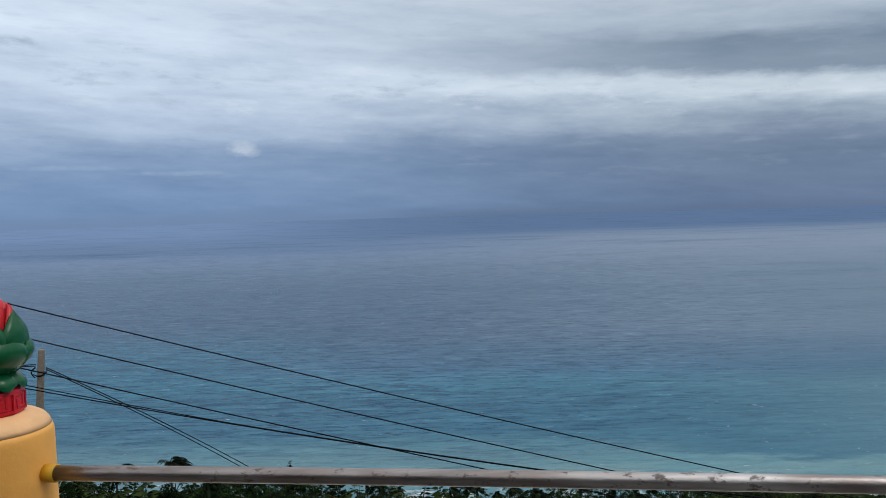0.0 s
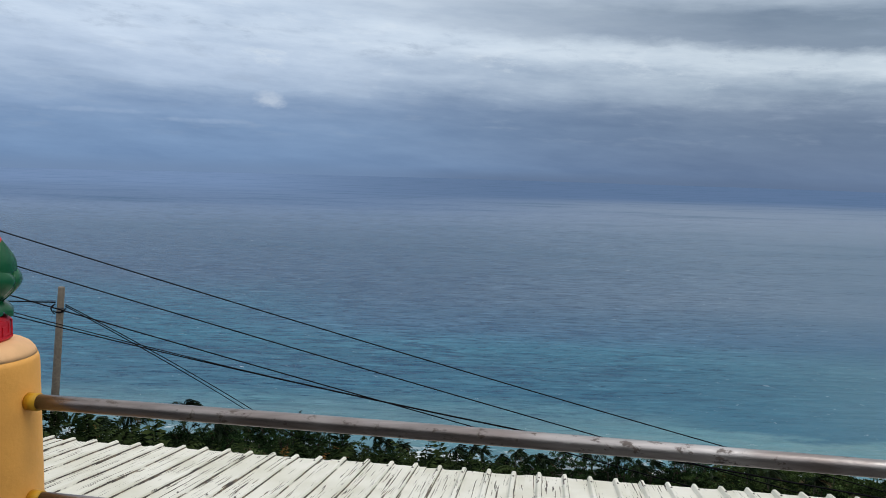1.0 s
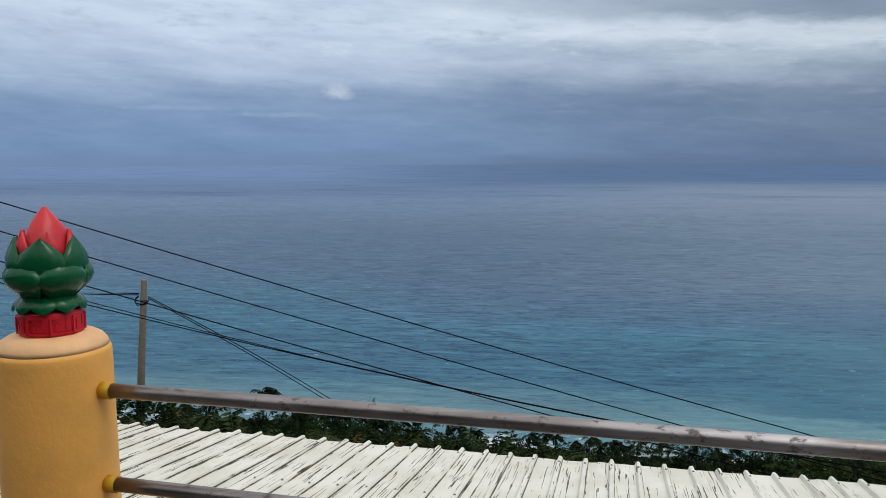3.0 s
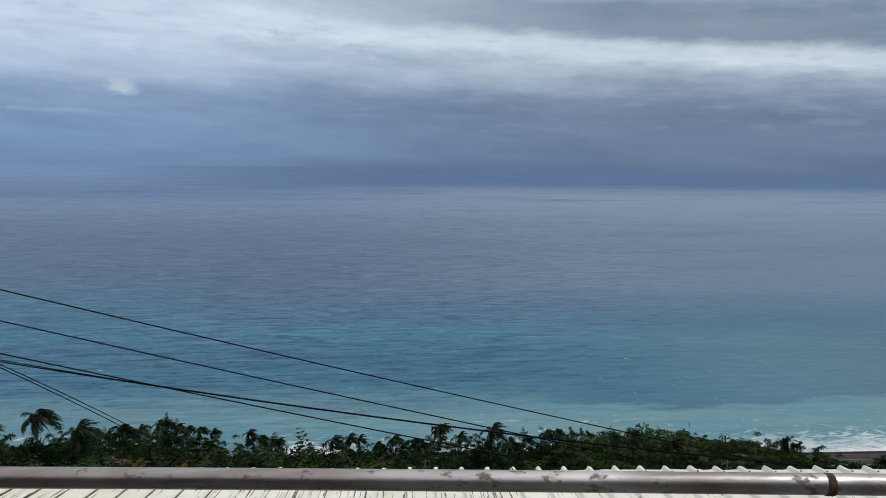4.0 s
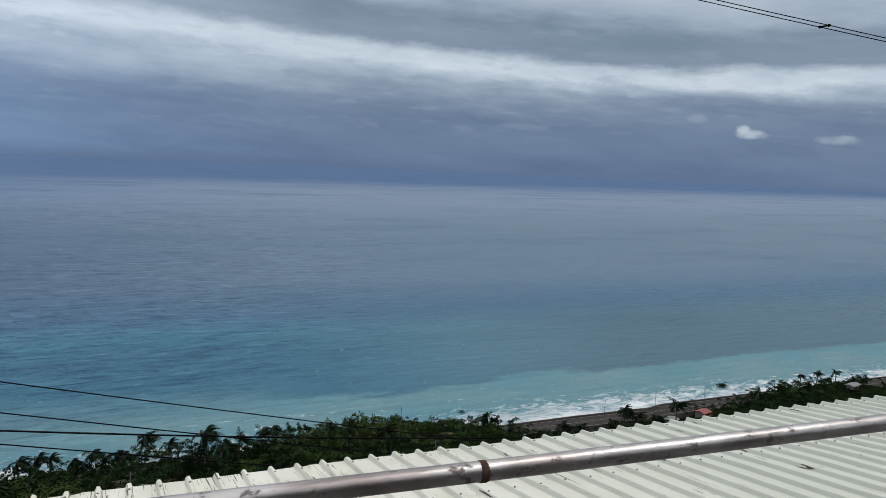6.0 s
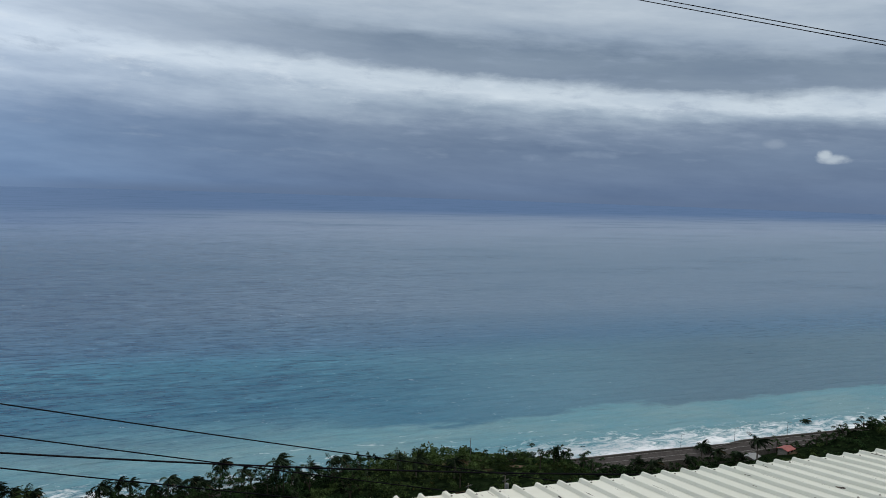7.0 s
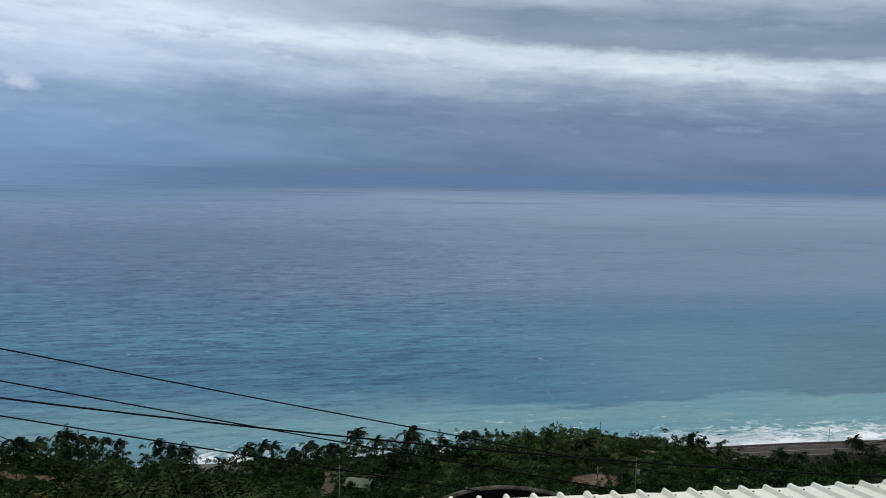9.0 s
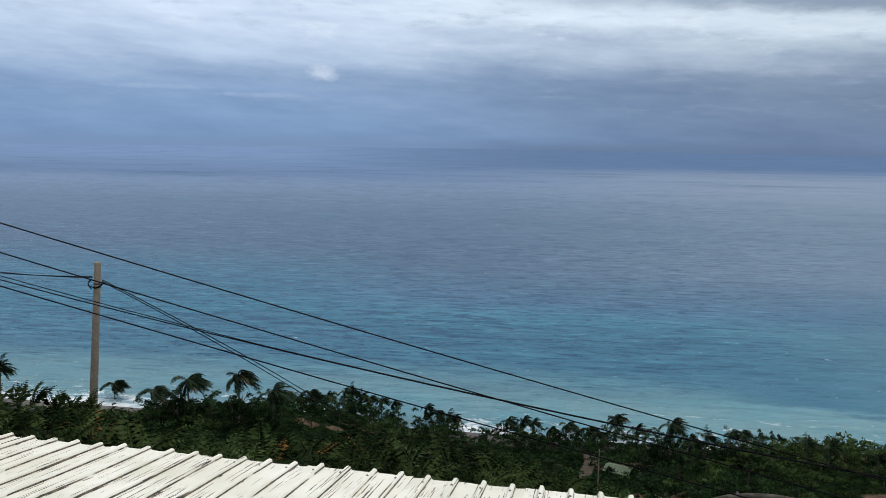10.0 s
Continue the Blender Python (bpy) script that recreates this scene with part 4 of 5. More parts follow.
for _x, _y, _h, _s in ((-149.2, 206.3, 9.5, 1.50), (-113.2, 204.5, 6.6, 1.35), (-70.3, 142.4, 6.6, 1.20), (-62.3, 140.6, 8.1, 1.45), (-51.5, 139.1, 9.0, 1.40), (-45, 139.3, 6.6, 1.20)):
    if _y < 150:
        PALM_ROWS.append((_x, _y, _h))
    palm(_x, _y, _h, _s, "coconut palms below the pole", "wind-blown coconut palm with fronds streaming to one side")
for _x, _y, _h, _s in ((-50.5, 165.3, 3.9, 0.80), (-47.9, 166.1, 3.6, 0.75), (-45.2, 166.9, 5.5, 0.85), (-43.7, 167.3, 4.9, 0.75), (-41.5, 167.9, 5.6, 0.75), (-44.9, 200.5, 8.8, 0.85), (-43.0, 200.4, 9.3, 0.85), (-40.3, 200.4, 8.2, 0.80), (-37.8, 200.4, 7.7, 0.80), (-34.6, 200.0, 7.2, 0.85), (-31.2, 200.1, 6.6, 0.85), (-22.1, 199.3, 6.0, 0.85), (-19.2, 199.1, 4.6, 0.85), (-15.4, 189.4, 4.5, 0.80), (-14.0, 190.0, 4.5, 0.80)):
    PALM_ROWS.append((_x, _y, _h))
    palm(_x, _y, _h, _s, "row of palms on the ridge", "small wind-blown coconut palm on the shore ridge")
for _x, _y, _h, _s in ((-0.3, 188.9, 4.4, 0.95), (3.7, 191.4, 4.4, 0.90), (6.1, 188.3, 4.5, 0.90), (10.3, 183.6, 4.0, 0.85), (14.3, 183.4, 5.4, 0.90), (19.5, 183.9, 4.4, 1.10), (21.1, 181.7, 3.9, 1.00), (27.8, 196.5, 6.7, 1.05), (31.1, 184.4, 5.0, 0.90), (35.5, 166.2, 8.0, 1.15), (39.4, 163.3, 4.4, 1.10), (43.1, 166.0, 4.9, 0.90), (47.3, 163.3, 5.4, 0.80), (48.6, 160.3, 6.0, 0.85)):
    PALM_ROWS.append((_x, _y, _h))
    palm(_x, _y, _h, _s, "coconut palms by the beach", "wind-blown coconut palm standing before the surf")
for _x, _y, _h, _s in ((59.4, 153.9, 3.9, 0.80), (60.9, 146.9, 4.0, 0.90), (66.2, 139.1, 3.5, 0.90), (125.9, 191.3, 6.9, 1.00), (130.7, 191.1, 6.2, 1.00), (145.2, 190.4, 7.1, 0.60), (129.9, 161.2, 3.5, 1.00), (129.9, 154.7, 3.5, 1.00), (149.9, 158.9, 6.0, 1.00), (153.4, 156.9, 3.9, 1.00), (143.0, 156.5, 3.5, 0.90)):
    palm(_x, _y, _h, _s, "scattered hillside palms", "coconut palm rising out of the dense shrubs")
for _x, _y, _h, _s in ((155.8, 145.5, 7.9, 1.05), (220.2, 185.9, 8.6, 0.70), (154.1, 162.8, 5.0, 1.00), (207.5, 145.9, 3.9, 0.60), (214.2, 145.0, 4.0, 0.60), (221.6, 143.9, 4.0, 0.60), (156.4, 152.8, 3.0, 0.90)):
    palm(_x, _y, _h, _s, "coconut palms along the road", "tall coconut palm beside the coast road")



def blob_leaves(centres, radii, per, leaf, rng, flat=0.75):
    """Leaf quads over many rounded clumps, as arrays."""
    n = len(centres)
    c = np.repeat(np.asarray(centres), per, axis=0)
    r = np.repeat(np.asarray(radii), per)[:, None]
    d = rng.normal(size=(n * per, 3))
    d /= np.linalg.norm(d, axis=1)[:, None]
    d[:, 2] = np.abs(d[:, 2]) * 1.0 - 0.25
    lump = 0.72 + 0.28 * np.sin(d[:, :1] * 5 + c[:, :1]) * np.sin(d[:, 1:2] * 5 + c[:, 1:2])
    p = c + d * r * lump * np.array([1, 1, flat]) * rng.uniform(0.55, 1.08, size=(n * per, 1))
    u = rng.normal(size=(n * per, 3))
    u += d * 0.3
    u /= np.linalg.norm(u, axis=1)[:, None]
    w = np.cross(u, d + rng.normal(size=(n * per, 3)) * 0.7)
    w /= np.linalg.norm(w, axis=1)[:, None] + 1e-9
    s = leaf * rng.uniform(0.6, 1.4, size=(n * per, 1)) * np.sqrt(r / 1.5)
    a, b = u * s, w * s * 0.42
    V = np.stack([p - a, p + b, p + a, p - b], axis=1).reshape(-1, 3)
    F = np.arange(len(V)).reshape(-1, 4)
    return V, F


def scatter(rng, n, x0, x1, y0, y1, keep):
    out = []
    while len(out) < n:
        x, y = rng.uniform(x0, x1), rng.uniform(y0, y1)
        if keep(x, y):
            out.append((x, y))
    return out


CLEAR = ((38, 66, 7), (33, 52, 5), (118, 164, 7), (150, 163, 6), (180, 160, 6), (165, 152, 6), (172, 149, 5), (6.6, 16.6, 3.0), (-30, 140, 3), (68, 100, 3), (-40, 145.5, 1.8), (-35, 148, 1.5), (62.5, 125, 4.2), (83, 143, 1.5), (23.0, 154.5, 3.0), (18.4, 168, 2.0), (17.8, 163, 2.3), (17.2, 158, 2.3), (16.6, 153, 2.2))


def open_ground(x, y):
    return all((x - a) ** 2 + (y - b) ** 2 > r * r for a, b, r in CLEAR)


def build_shrubs():
    rng = np.random.default_rng(3)
    seen = lambda x, y: open_ground(x, y) and -0.72 * y - 12 < x < 1.55 * y + 14 and y < 190 - 0.055 * x - (14 if x > 100 else 0)
    # far cover, lower and closer on open grass, taller in the folds
    pts = scatter(rng, 8200, -135, 290, 46, 190, seen)
    rad, cen = [], []
    for x, y in pts:
        k = noise.noise(Vector((x * 0.035, y * 0.035, 2.0)))
        r = (0.55 + 1.6 * float(rng.uniform(0, 1)) ** 1.7) * (1.0 + 0.6 * k)
        rad.append(r)
        if (x - 74) ** 2 + (y - 148) ** 2 < 34 ** 2:
            r *= 0.75
        cen.append((x, y, ground_z(x, y) + 0.40 * r * float(rng.uniform(-0.3, 2.3)) + max(0.0, k) * 1.5))
    # same shrubs, given the brighter lit leaf copy on the knoll and in patches
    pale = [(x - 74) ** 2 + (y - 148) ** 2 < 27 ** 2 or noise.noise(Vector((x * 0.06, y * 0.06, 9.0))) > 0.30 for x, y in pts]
    for flag, name, mat, label in ((False, "hillside_shrubs", "bush", "dense dark green shrubs and low trees covering the slope"), (True, "hillside_scrub", "scrub", "green shrubs in a brighter leaf colour on the knoll and in slope patches")):
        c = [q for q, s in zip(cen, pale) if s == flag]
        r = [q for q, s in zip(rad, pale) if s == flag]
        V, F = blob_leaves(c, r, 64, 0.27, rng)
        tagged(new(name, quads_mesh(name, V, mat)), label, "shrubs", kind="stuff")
    # middle distance
    pts = scatter(rng, 1500, -45, 90, 13, 50, seen)
    rad = [float(rng.uniform(0.5, 1.5)) for _ in pts]
    cen = [(x, y, ground_z(x, y) + 0.4 * r * float(rng.uniform(-0.5, 2.4))) for (x, y), r in zip(pts, rad)]
    V, F = blob_leaves(cen, rad, 84, 0.20, rng)
    ob = new("slope_bushes", quads_mesh("slope_bushes", V, "bush"))
    tagged(ob, "thick green bushes on the upper slope", "bushes", kind="stuff")


build_shrubs()


def sight_top(x, y):
    """How high the shrubs reach below the roof edge: tall on the seaward left, low where the slope opens."""
    a = math.degrees(math.atan2(0.6 - x, y - 1.1))
    stops = ((-90, 34.0), (-14, 27.0), (-6, 25.0), (0, 23.2), (8, 22.3), (14, 21.5), (26, 21.0), (30, 18.9), (36, 17.6), (90, 17.0))
    drop = 20.0
    for (a0, d0), (a1, d1) in zip(stops, stops[1:]):
        if a0 <= a <= a1:
            drop = d0 + (d1 - d0) * (a - a0) / (a1 - a0)
    return 1.54 - math.hypot(x - 0.6, y - 1.1) * math.tan(radians(drop)), a


def build_feather_shrubs():
    rng = random.Random(11)
    wind = Vector((0.8, -0.1, 0.0))
    V, F = [], []
    n = 0
    while n < 1900:
        y = rng.uniform(8.6, 15) if n < 1200 else rng.uniform(12, 26)
        x = rng.uniform(-0.85 * y - 3, 0.45 * y + 1)
        top, a = sight_top(x, y)
        g = ground_z(x, y)
        if not open_ground(x, y) or top < g + 0.3 or a < -16:
            continue
        n += 1
        size = math.hypot(x, y) * rng.uniform(0.035, 0.07)
        base = Vector((x, y, top - (0.1 + 0.62 * size if a > 12 else 0.05 + 0.5 * size) - abs(rng.gauss(0, 0.75))))
        if a > 31 and y < 15:
            base.z += 0.15
        if base.z < g:
            continue
        for k in range(rng.randrange(3, 7)):
            ln = size * rng.uniform(0.7, 1.2)
            v, f = frond_arrays(rng, ln, rng.uniform(0.6, 2.0), rng.uniform(0, 6.28), rng.uniform(0.1, 1.2), 10, ln * rng.uniform(0.15, 0.22), wind * rng.uniform(0.2, 0.8), 0.4, 0.17, 0.45, 0.7)
            b = len(V)
            V += [q + base for q in v]
            F += [tuple(i + b for i in q) for q in f]
    # long shoots standing above the rest beside the pole
    for x, y, z, up in ((-7.63, 13.2, -2.80, 0.5), (-7.95, 13.3, -2.85, 0.45), (-7.19, 13.2, -2.86, 0.5), (-6.9, 13.2, -2.92, 0.4), (-6.6, 13.2, -2.95, 0.45), (-8.3, 13.2, -2.9, 0.5), (-8.7, 13.0, -2.85, 0.5)):
        for k in range(4):
            v, f = frond_arrays(rng, up * rng.uniform(0.75, 1.1), rng.uniform(0.5, 1.6), rng.uniform(0, 6.28), rng.uniform(0.5, 1.45), 11, 0.11, wind * rng.uniform(0.2, 0.7), 0.3, 0.20, 0.30, 0.8)
            b = len(V)
            V += [q + Vector((x, y, z - up * 0.8)) for q in v]
            F += [tuple(i + b for i in q) for q in f]
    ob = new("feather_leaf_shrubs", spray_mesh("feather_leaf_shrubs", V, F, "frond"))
    tagged(ob, "feather-leaved shrubs crowding below the roof edge", "shrubs", kind="stuff")
    # broad leaves filling between the feathers
    rng2 = np.random.default_rng(8)
    cen, rad = [], []
    while len(cen) < 420:
        y = rng2.uniform(9.0, 24)
        x = rng2.uniform(-0.85 * y - 3, 0.5 * y)
        top, a = sight_top(x, y)
        r = rng2.uniform(0.35, 0.8)
        if open_ground(x, y) and top - r > ground_z(x, y):
            cen.append((x, y, top - 0.25 - r * 0.8 - abs(rng2.normal(0, 0.4))))
            rad.append(r)
    V, F = blob_leaves(cen, rad, 150, 0.14, rng2)
    ob = new("leafy_bushes", quads_mesh("leafy_bushes", V, "bush"))
    tagged(ob, "leafy green bushes filling the slope under the eave", "bushes", kind="stuff")


build_feather_shrubs()


# ---- trees standing out of the shrubs ----
def crown_mesh(name, seed, leaves, spread, high, leaf, upright):
    rng = np.random.default_rng(seed)
    lobes = rng.normal(size=(7, 3)) * np.array([spread * 0.45, spread * 0.45, high * 0.28])
    rad = rng.uniform(0.35, 0.6, 7) * spread * 0.8
    V, F = blob_leaves(lobes, rad, leaves // 7, leaf, rng, 1.0)
    if upright:
        V[:, 0] += 0.25 * np.maximum(V[:, 2], 0)
        V[:, 2] *= 1.6
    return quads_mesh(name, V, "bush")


TREE_CROWNS = [crown_mesh("crown", 20 + k, 830, 2.4, 2.4, 0.19, k == 3) for k in range(4)]


def limb_mesh(seed):
    rng = random.Random(seed)
    bm = bmesh.new()
    tube(bm, [(0, 0, -4.4), (0.06, 0.02, -2.5), (-0.05, 0.05, -1.0), (0, 0, 0.4)], 0.1, 7, [0.16, 0.13, 0.11, 0.07])
    for k in range(5):
        a = rng.uniform(0, 6.28)
        r = rng.uniform(0.8, 1.5)
        tube(bm, [(0, 0.03, -1.3 + 0.15 * k), (0.5 * r * math.cos(a), 0.5 * r * math.sin(a), -0.6 + 0.1 * k), (r * math.cos(a), r * math.sin(a), 0.2 + 0.1 * k)], 0.05, 5, [0.07, 0.05, 0.02])
    me = bpy.data.meshes.new("trunk")
    bm.to_mesh(me)
    bm.free()
    me.materials.append(MAT["bark"])
    return me


TREE_TRUNKS = [limb_mesh(s) for s in range(3)]


def tree(x, y, h, size, kind, label="dark green broadleaf tree on the slope", group="slope trees"):
    t = empty("tree", pose(x, y, ground_z(x, y) + h, 0, 0, random.uniform(0, 360)), label, "tree", group)
    a = new("trunk", TREE_TRUNKS[kind % 3])
    a.parent = t
    c = new("crown", TREE_CROWNS[kind])
    c.parent = t
    c.matrix_local = Matrix.Scale(size, 4)


ROAD = ((80, 167.5), (110, 166), (140, 164.0), (165, 161.5), (190, 158), (225, 153), (280, 146))


def road_y(x):
    for (a, ya), (b, yb) in zip(ROAD, ROAD[1:]):
        if a <= x <= b:
            return ya + (yb - ya) * (x - a) / (b - a)
    return ROAD[-1][1]


def build_trees():
    rng = random.Random(21)
    n = 0
    while n < 70:
        y = rng.uniform(55, 182)
        x = rng.uniform(-0.6 * y, 1.35 * y)
        if not open_ground(x, y) or (-30 < x < 40 and y > 140):
            continue
        n += 1
        tree(x, y, rng.uniform(1.6, 3.6), rng.uniform(0.6, 1.15), rng.randrange(3))
    n = 0
    while n < 120:
        x, y = rng.uniform(-30, 130), (rng.uniform(148, 190) if n < 50 else rng.uniform(172, 190))
        if -15 < x < 1 or not open_ground(x, y) or (x > 100 and y > 158):
            continue
        n += 1
        if 48 < x < 105:
            tree(x, y, rng.uniform(0.5, 1.3), rng.uniform(0.5, 0.8), rng.randrange(3), "low dense green shore bush tree", "shore trees")
            continue
        tree(x, y, rng.uniform(1.2, 2.8), rng.uniform(0.7, 1.1), rng.randrange(3), "dense dark green shore tree", "shore trees")
    for k in range(80):
        x, y = rng.uniform(-75, -3), rng.uniform(128, 184)
        if not open_ground(x, y) or (x > -16 and y > 172):
            continue
        tree(x, y, rng.uniform(1.0, 2.4), rng.uniform(0.7, 1.15), rng.randrange(3), "dense dark green tree under the ridge palms", "ridge trees")
    for k in range(46):
        x = 100 + 150 * (k + rng.uniform(0.1, 0.9)) / 46
        y = road_y(x) - rng.uniform(5.5, 13)
        if open_ground(x, y):
            tree(x, y, rng.uniform(0.9, 2.3), rng.uniform(0.6, 1.05), rng.randrange(3), "dense dark green roadside tree", "roadside trees")
    for x, y, h in PALM_ROWS:
        if -13.5 < x < -1:
            continue
        for drop, big in ((2.3, 0.95), (3.4, 1.25), (4.6, 1.45), (6.2, 1.5)):
            low = h - drop - rng.uniform(-0.3, 0.5)
            if low > 0.5 and not (-3 < x < 26 and drop > 4) and not (y < 142.5 and drop < 3) and not (x > 26 and drop > 6):
                tree(x + rng.uniform(-2.2, 2.2), y + rng.uniform(-3.5, 0.5), low, big * rng.uniform(0.85, 1.15), rng.randrange(3), "dark green tree crowding below the palm crowns", "trees under the palms")
    for x, y, h, s in ((58.0, 176.0, 4.2, 0.9), (60.5, 176.5, 4.0, 0.8), (63.0, 177.0, 3.6, 0.8), (97.0, 150.0, 3.6, 1.15), (101.0, 152.0, 3.0, 0.9)):
        tree(x, y, h, s, 3, "wispy upright tree bending in the wind", "wispy shore trees")


build_trees()


def build_low_palms():
    rng = random.Random(57)
    n = 0
    while n < 64:
        y = rng.uniform(62, 158)
        x = rng.uniform(-0.32 * y, 0.95 * y)
        if not open_ground(x, y) or (x - 74) ** 2 + (y - 148) ** 2 < 20 ** 2:
            continue
        n += 1
        low_palm(x, y, rng.uniform(1.0, 2.2), rng.uniform(0.55, 0.95), rng)


build_low_palms()


# ---- road, houses and fittings on the slope ----
def strip(bm, x0, x1, off0, off1, lift, thick, n):
    rows = []
    for i in range(n + 1):
        x = x0 + (x1 - x0) * i / n
        y = road_y(x)
        z = ROAD_Z + 0.03 * (x - 140) * (1 if x > 165 else 0.15)
        rows.append([bm.verts.new(v) for v in ((x, y + off0, z + lift), (x, y + off1, z + lift), (x, y + off1, z + lift - thick), (x, y + off0, z + lift - thick))])
    for a, b in zip(rows, rows[1:]):
        for k in range(4):
            j = (k + 1) % 4
            bm.faces.new((a[k], a[j], b[j], b[k]))
    bm.faces.new(rows[0][::-1])
    bm.faces.new(rows[-1])


ROAD_Z = -70.2


def build_road():
    bm = bmesh.new()
    strip(bm, 80, 280, -3.6, 3.6, 0.0, 2.5, 40)
    road = tagged(obj("road", bm, "asphalt"), "grey coast road running beside the beach", "road", kind="structure")
    for off in (-3.3, -0.1, 3.1):
        bm = bmesh.new()
        strip(bm, 81, 279, off, off + 0.14, 0.012, 0.01, 40)
        part("lane_line", bm, "white", road)
    bm = bmesh.new()
    strip(bm, 80, 280, 3.61, 4.0, 0.45, 3.4, 40)
    tagged(obj("sea_wall", bm, "old_concrete"), "low grey concrete wall between road and beach", "wall", kind="structure")
    bm = bmesh.new()
    strip(bm, 80, 280, -4.0, -3.61, 0.18, 2.6, 40)
    tagged(obj("kerb", bm, "old_concrete"), "pale concrete kerb along the road", "kerb", kind="structure")
    for x in (150, 168, 186):
        lampp = empty("street_lamp", pose(x, road_y(x) + 4.35, ROAD_Z + (0.03 * (x - 140) if x > 165 else 0.0)), "slim grey street lamp beside the coast road", "street lamp", "road lamps")
        bm = bmesh.new()
        tube(bm, [(0, 0, -0.5), (0, 0, 3.9), (0, -0.3, 4.3), (0, -0.9, 4.45)], 0.05, 8, [0.05, 0.04, 0.03, 0.03])
        part("post", bm, "iron", lampp, smooth=True)
        bm = bevelled_box(-0.1, 0.1, -1.3, -0.8, 4.39, 4.5, 0.03)
        part("lamp_head", bm, "grey_roof", lampp)


build_road()


def small_house(x, y, yaw, w, d, h, roof_mat, label, up=0.0):
    z = ground_z(x, y) + up
    house = empty("house", pose(x, y, z, 0, 0, yaw), label, "house")
    bm = bmesh.new()
    box(bm, -w / 2, w / 2, -d / 2, d / 2, -2.5, h)
    part("wall", bm, "wall", house)
    bm = bmesh.new()
    e = 0.45
    prof = ((-d / 2 - e, h - 0.10), (0, h + d * 0.16), (d / 2 + e, h - 0.10))
    a = [bm.verts.new((-w / 2 - e, q, s)) for q, s in prof] + [bm.verts.new((-w / 2 - e, q, s - 0.1)) for q, s in reversed(prof)]
    b = [bm.verts.new((w / 2 + e, v.co.y, v.co.z)) for v in a]
    for k in range(6):
        j = (k + 1) % 6
        bm.faces.new((a[k], a[j], b[j], b[k]))
    bm.faces.new(a[::-1])
    bm.faces.new(b)
    n = int(w / 0.9)
    for k in range(n + 1):
        xx = -w / 2 - e + 0.05 + (w + 2 * e - 0.1) * k / n
        box(bm, xx - 0.03, xx + 0.03, -0.001, 0.001, h, h)
    part("roof", bm, roof_mat, house)
    for s in (-1, 1):
        for k in range(2):
            bm = bmesh.new()
            xx = (k - 0.5) * w * 0.5
            box(bm, xx - 0.5, xx + 0.5, s * (d / 2 + 0.012) - 0.01, s * (d / 2 + 0.012) + 0.01, h * 0.4, h * 0.8)
            win = part("window", bm, "glass", house)
            bm = bmesh.new()
            box(bm, xx - 0.58, xx + 0.58, s * (d / 2 + 0.05) - 0.05, s * (d / 2 + 0.05) + 0.05, h * 0.4 - 0.1, h * 0.4 - 0.003)
            part("sill", bm, "wall", win)


small_house(171.5, 150.3, 12, 3.4, 2.6, 2.0, "red_roof", "small house with a red metal roof near the coast road", -0.6)
small_house(163.5, 154.5, 20, 3.6, 2.6, 1.7, "grey_roof", "low house with a pale grey metal roof near the coast road", -0.8)
small_house(23.3, 157.0, -25, 4.6, 3.8, 1.1, "green_roof", "low shed with a pale green sheet roof among trees", -0.5)
# hut shape stands in for a small curved pale concrete edge
small_house(-17.0, 153.0, 30, 2.0, 1.6, 0.9, "wall", "small hut shape standing in for a curved pale concrete edge in the bushes", -0.2)
small_house(222.0, 138.5, 10, 4.2, 2.0, 0.9, "grey_roof", "long pale-roofed shed on the far hillside", 0.4)

for _x, _y, _h, _t in ((61.3, 109.2, 7.4, True), (55.6, 111.3, 6.3, False), (14.7, 119.5, 11.2, False), (150.0, 120.0, 6.0, False)):
    small_pole(_x, _y, _h, transformer=_t)


def build_mast():
    x, y = 74.0, 148.0
    mast = empty("mast", pose(x, y, ground_z(x, y)), "thin dark mast on the green knoll", "mast")
    bm = bmesh.new()
    tube(bm, [(0, 0, -0.5), (0, 0, 3.0), (0, 0, 6.2)], 0.07, 8, [0.09, 0.07, 0.05])
    part("shaft", bm, "iron", mast, smooth=True)
    bm = bmesh.new()
    box(bm, -0.15, 0.15, -0.05, 0.05, 5.5, 5.62)
    part("bracket", bm, "iron", mast)


build_mast()


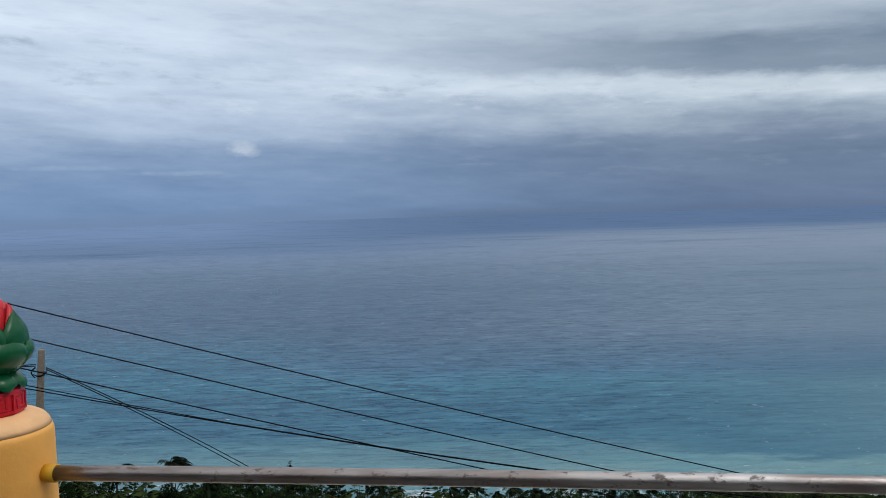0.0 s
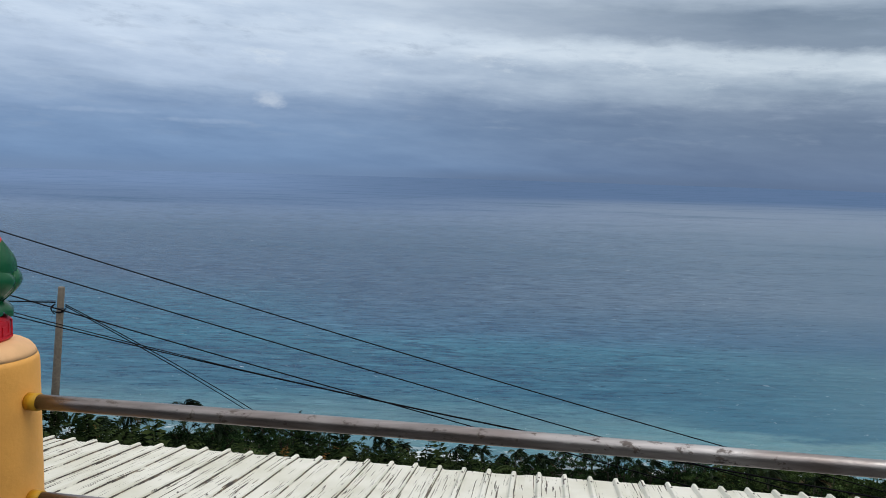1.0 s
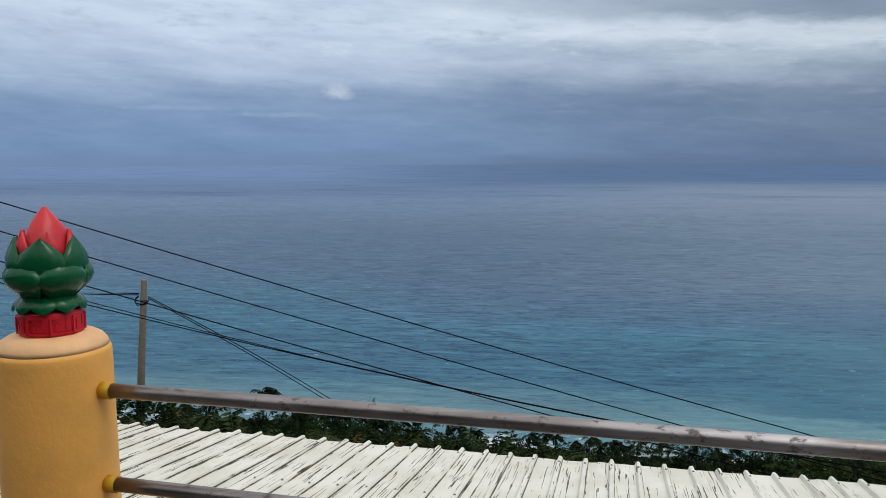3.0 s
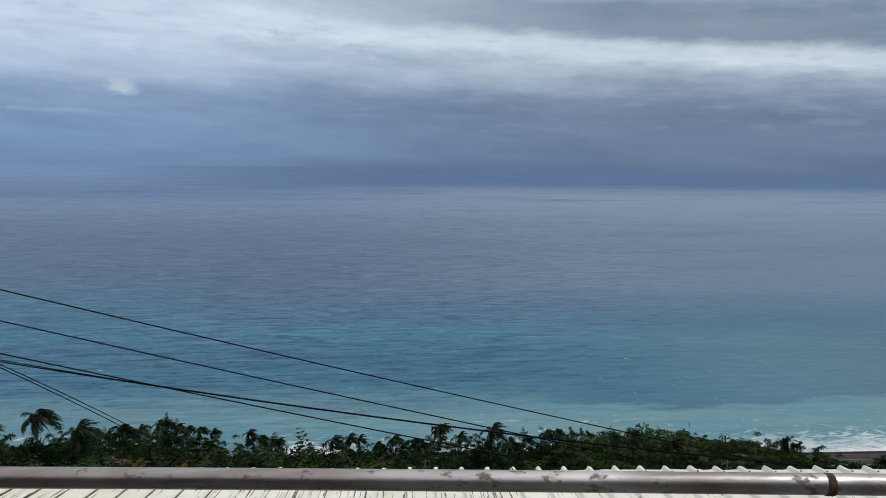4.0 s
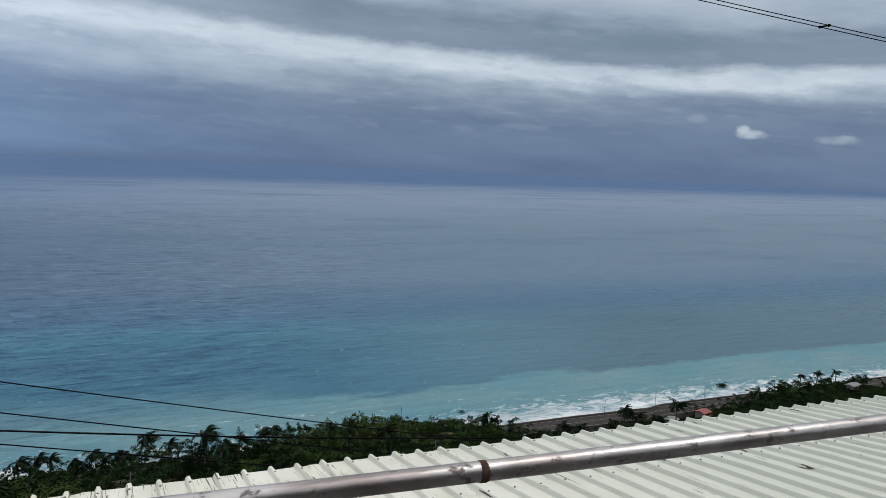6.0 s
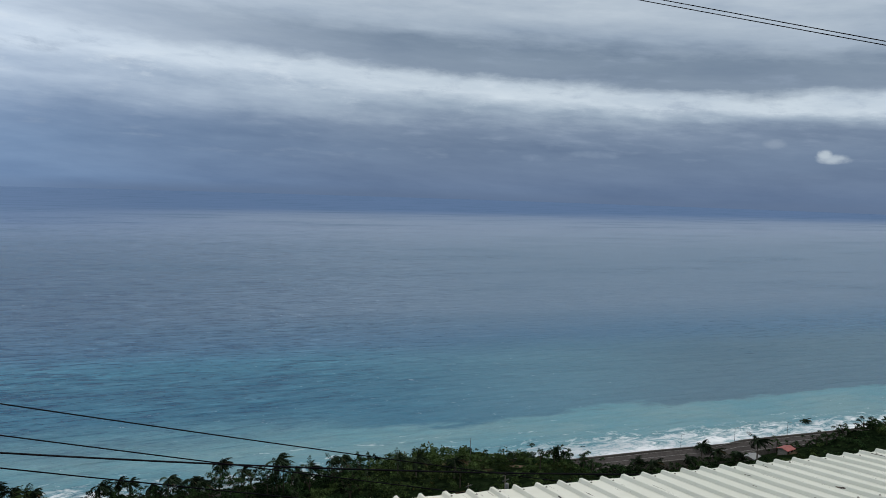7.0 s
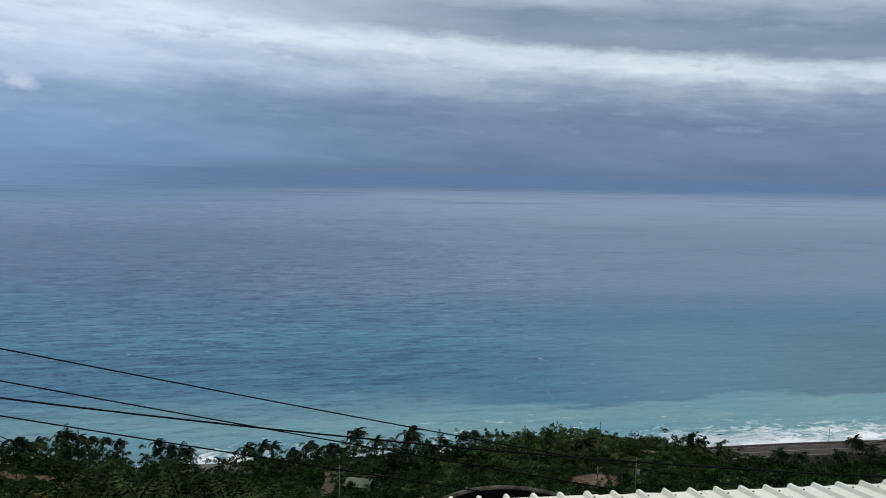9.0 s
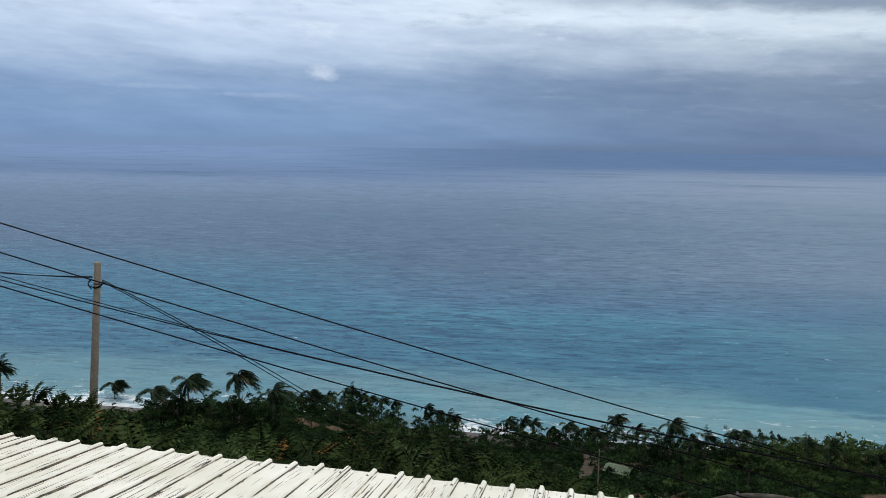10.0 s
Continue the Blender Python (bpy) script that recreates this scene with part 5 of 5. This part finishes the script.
def build_path():
    bm = bmesh.new()
    rows = []
    for i in range(19):
        t = i / 18
        x, y = 18.6 - 2.6 * t + 0.4 * math.sin(t * 6), 171 - 22 * t
        w = 1.3
        rows.append([bm.verts.new((x - w, y, ground_z(x - w, y) + 0.55)), bm.verts.new((x + w, y, ground_z(x + w, y) + 0.55)), bm.verts.new((x + w, y, ground_z(x + w, y) - 1.0)), bm.verts.new((x - w, y, ground_z(x - w, y) - 1.0))])
    for a, b in zip(rows, rows[1:]):
        for k in range(4):
            j = (k + 1) % 4
            bm.faces.new((a[k], b[k], b[j], a[j]))
    tagged(obj("path", bm, "earth"), "narrow brown earth path down the slope", "path", kind="structure")


build_path()


def build_tank():
    x, y, top = 6.6, 16.95, -6.70
    foot = ground_z(x, y) - 0.4
    tank = empty("water_tank", pose(x, y, foot), "round dark concrete water tank with a weathered grey rim", "water tank")
    h = top - foot
    r = 2.15
    bm = bmesh.new()
    n = 56
    rings = []
    for rr, z in ((r, 0.0), (r, h - 0.06), (r - 0.03, h - 0.01), (r - 0.06, h), (r - 0.13, h), (r - 0.16, h - 0.02), (r - 0.17, h - 0.07), (r - 0.175, h - 0.10)):
        rings.append([bm.verts.new((rr * math.cos(2 * math.pi * k / n), rr * math.sin(2 * math.pi * k / n), z)) for k in range(n)])
    for a, b in zip(rings, rings[1:]):
        for k in range(n):
            j = (k + 1) % n
            bm.faces.new((a[k], a[j], b[j], b[k]))
    part("tank_wall", bm, "tank", tank, smooth=True)
    # inside of the tank coloured near-black, its shade painted in
    bm = bmesh.new()
    walls = []
    for rr, z in ((r - 0.18, h - 0.05), (r - 0.18, h - 1.5)):
        walls.append([bm.verts.new((rr * math.cos(2 * math.pi * k / n), rr * math.sin(2 * math.pi * k / n), z)) for k in range(n)])
    for k in range(n):
        j = (k + 1) % n
        bm.faces.new((walls[0][k], walls[0][j], walls[1][j], walls[1][k]))
    part("lining", bm, "tank_inside_dark", tank, "inner tank wall, its shade painted black", True)
    bm = bmesh.new()
    lathe(bm, [(r - 0.182, h - 1.22), (r - 0.182, h - 1.2), (0, h - 1.2)], n)
    part("water", bm, "tank_inside_dark", tank, "still dark water")
    bm = bmesh.new()
    tube(bm, [(-0.6, 1.98, h + 0.06), (-0.62, 1.86, h - 0.5), (-0.64, 1.84, h - 1.1)], 0.03, 8)
    part("inlet_pipe", bm, "iron", tank, smooth=True)
    bm = bmesh.new()
    box(bm, -2.04, -1.76, 0.55, 0.85, h + 0.002, h + 0.10)
    bmesh.ops.bevel(bm, geom=bm.edges[:], offset=0.03, segments=2, affect="EDGES")
    tagged(obj("folded_sheet", bm, "teal"), "folded teal plastic sheet lying on the tank rim", "plastic sheet").matrix_world = pose(x, y, foot)


build_tank()
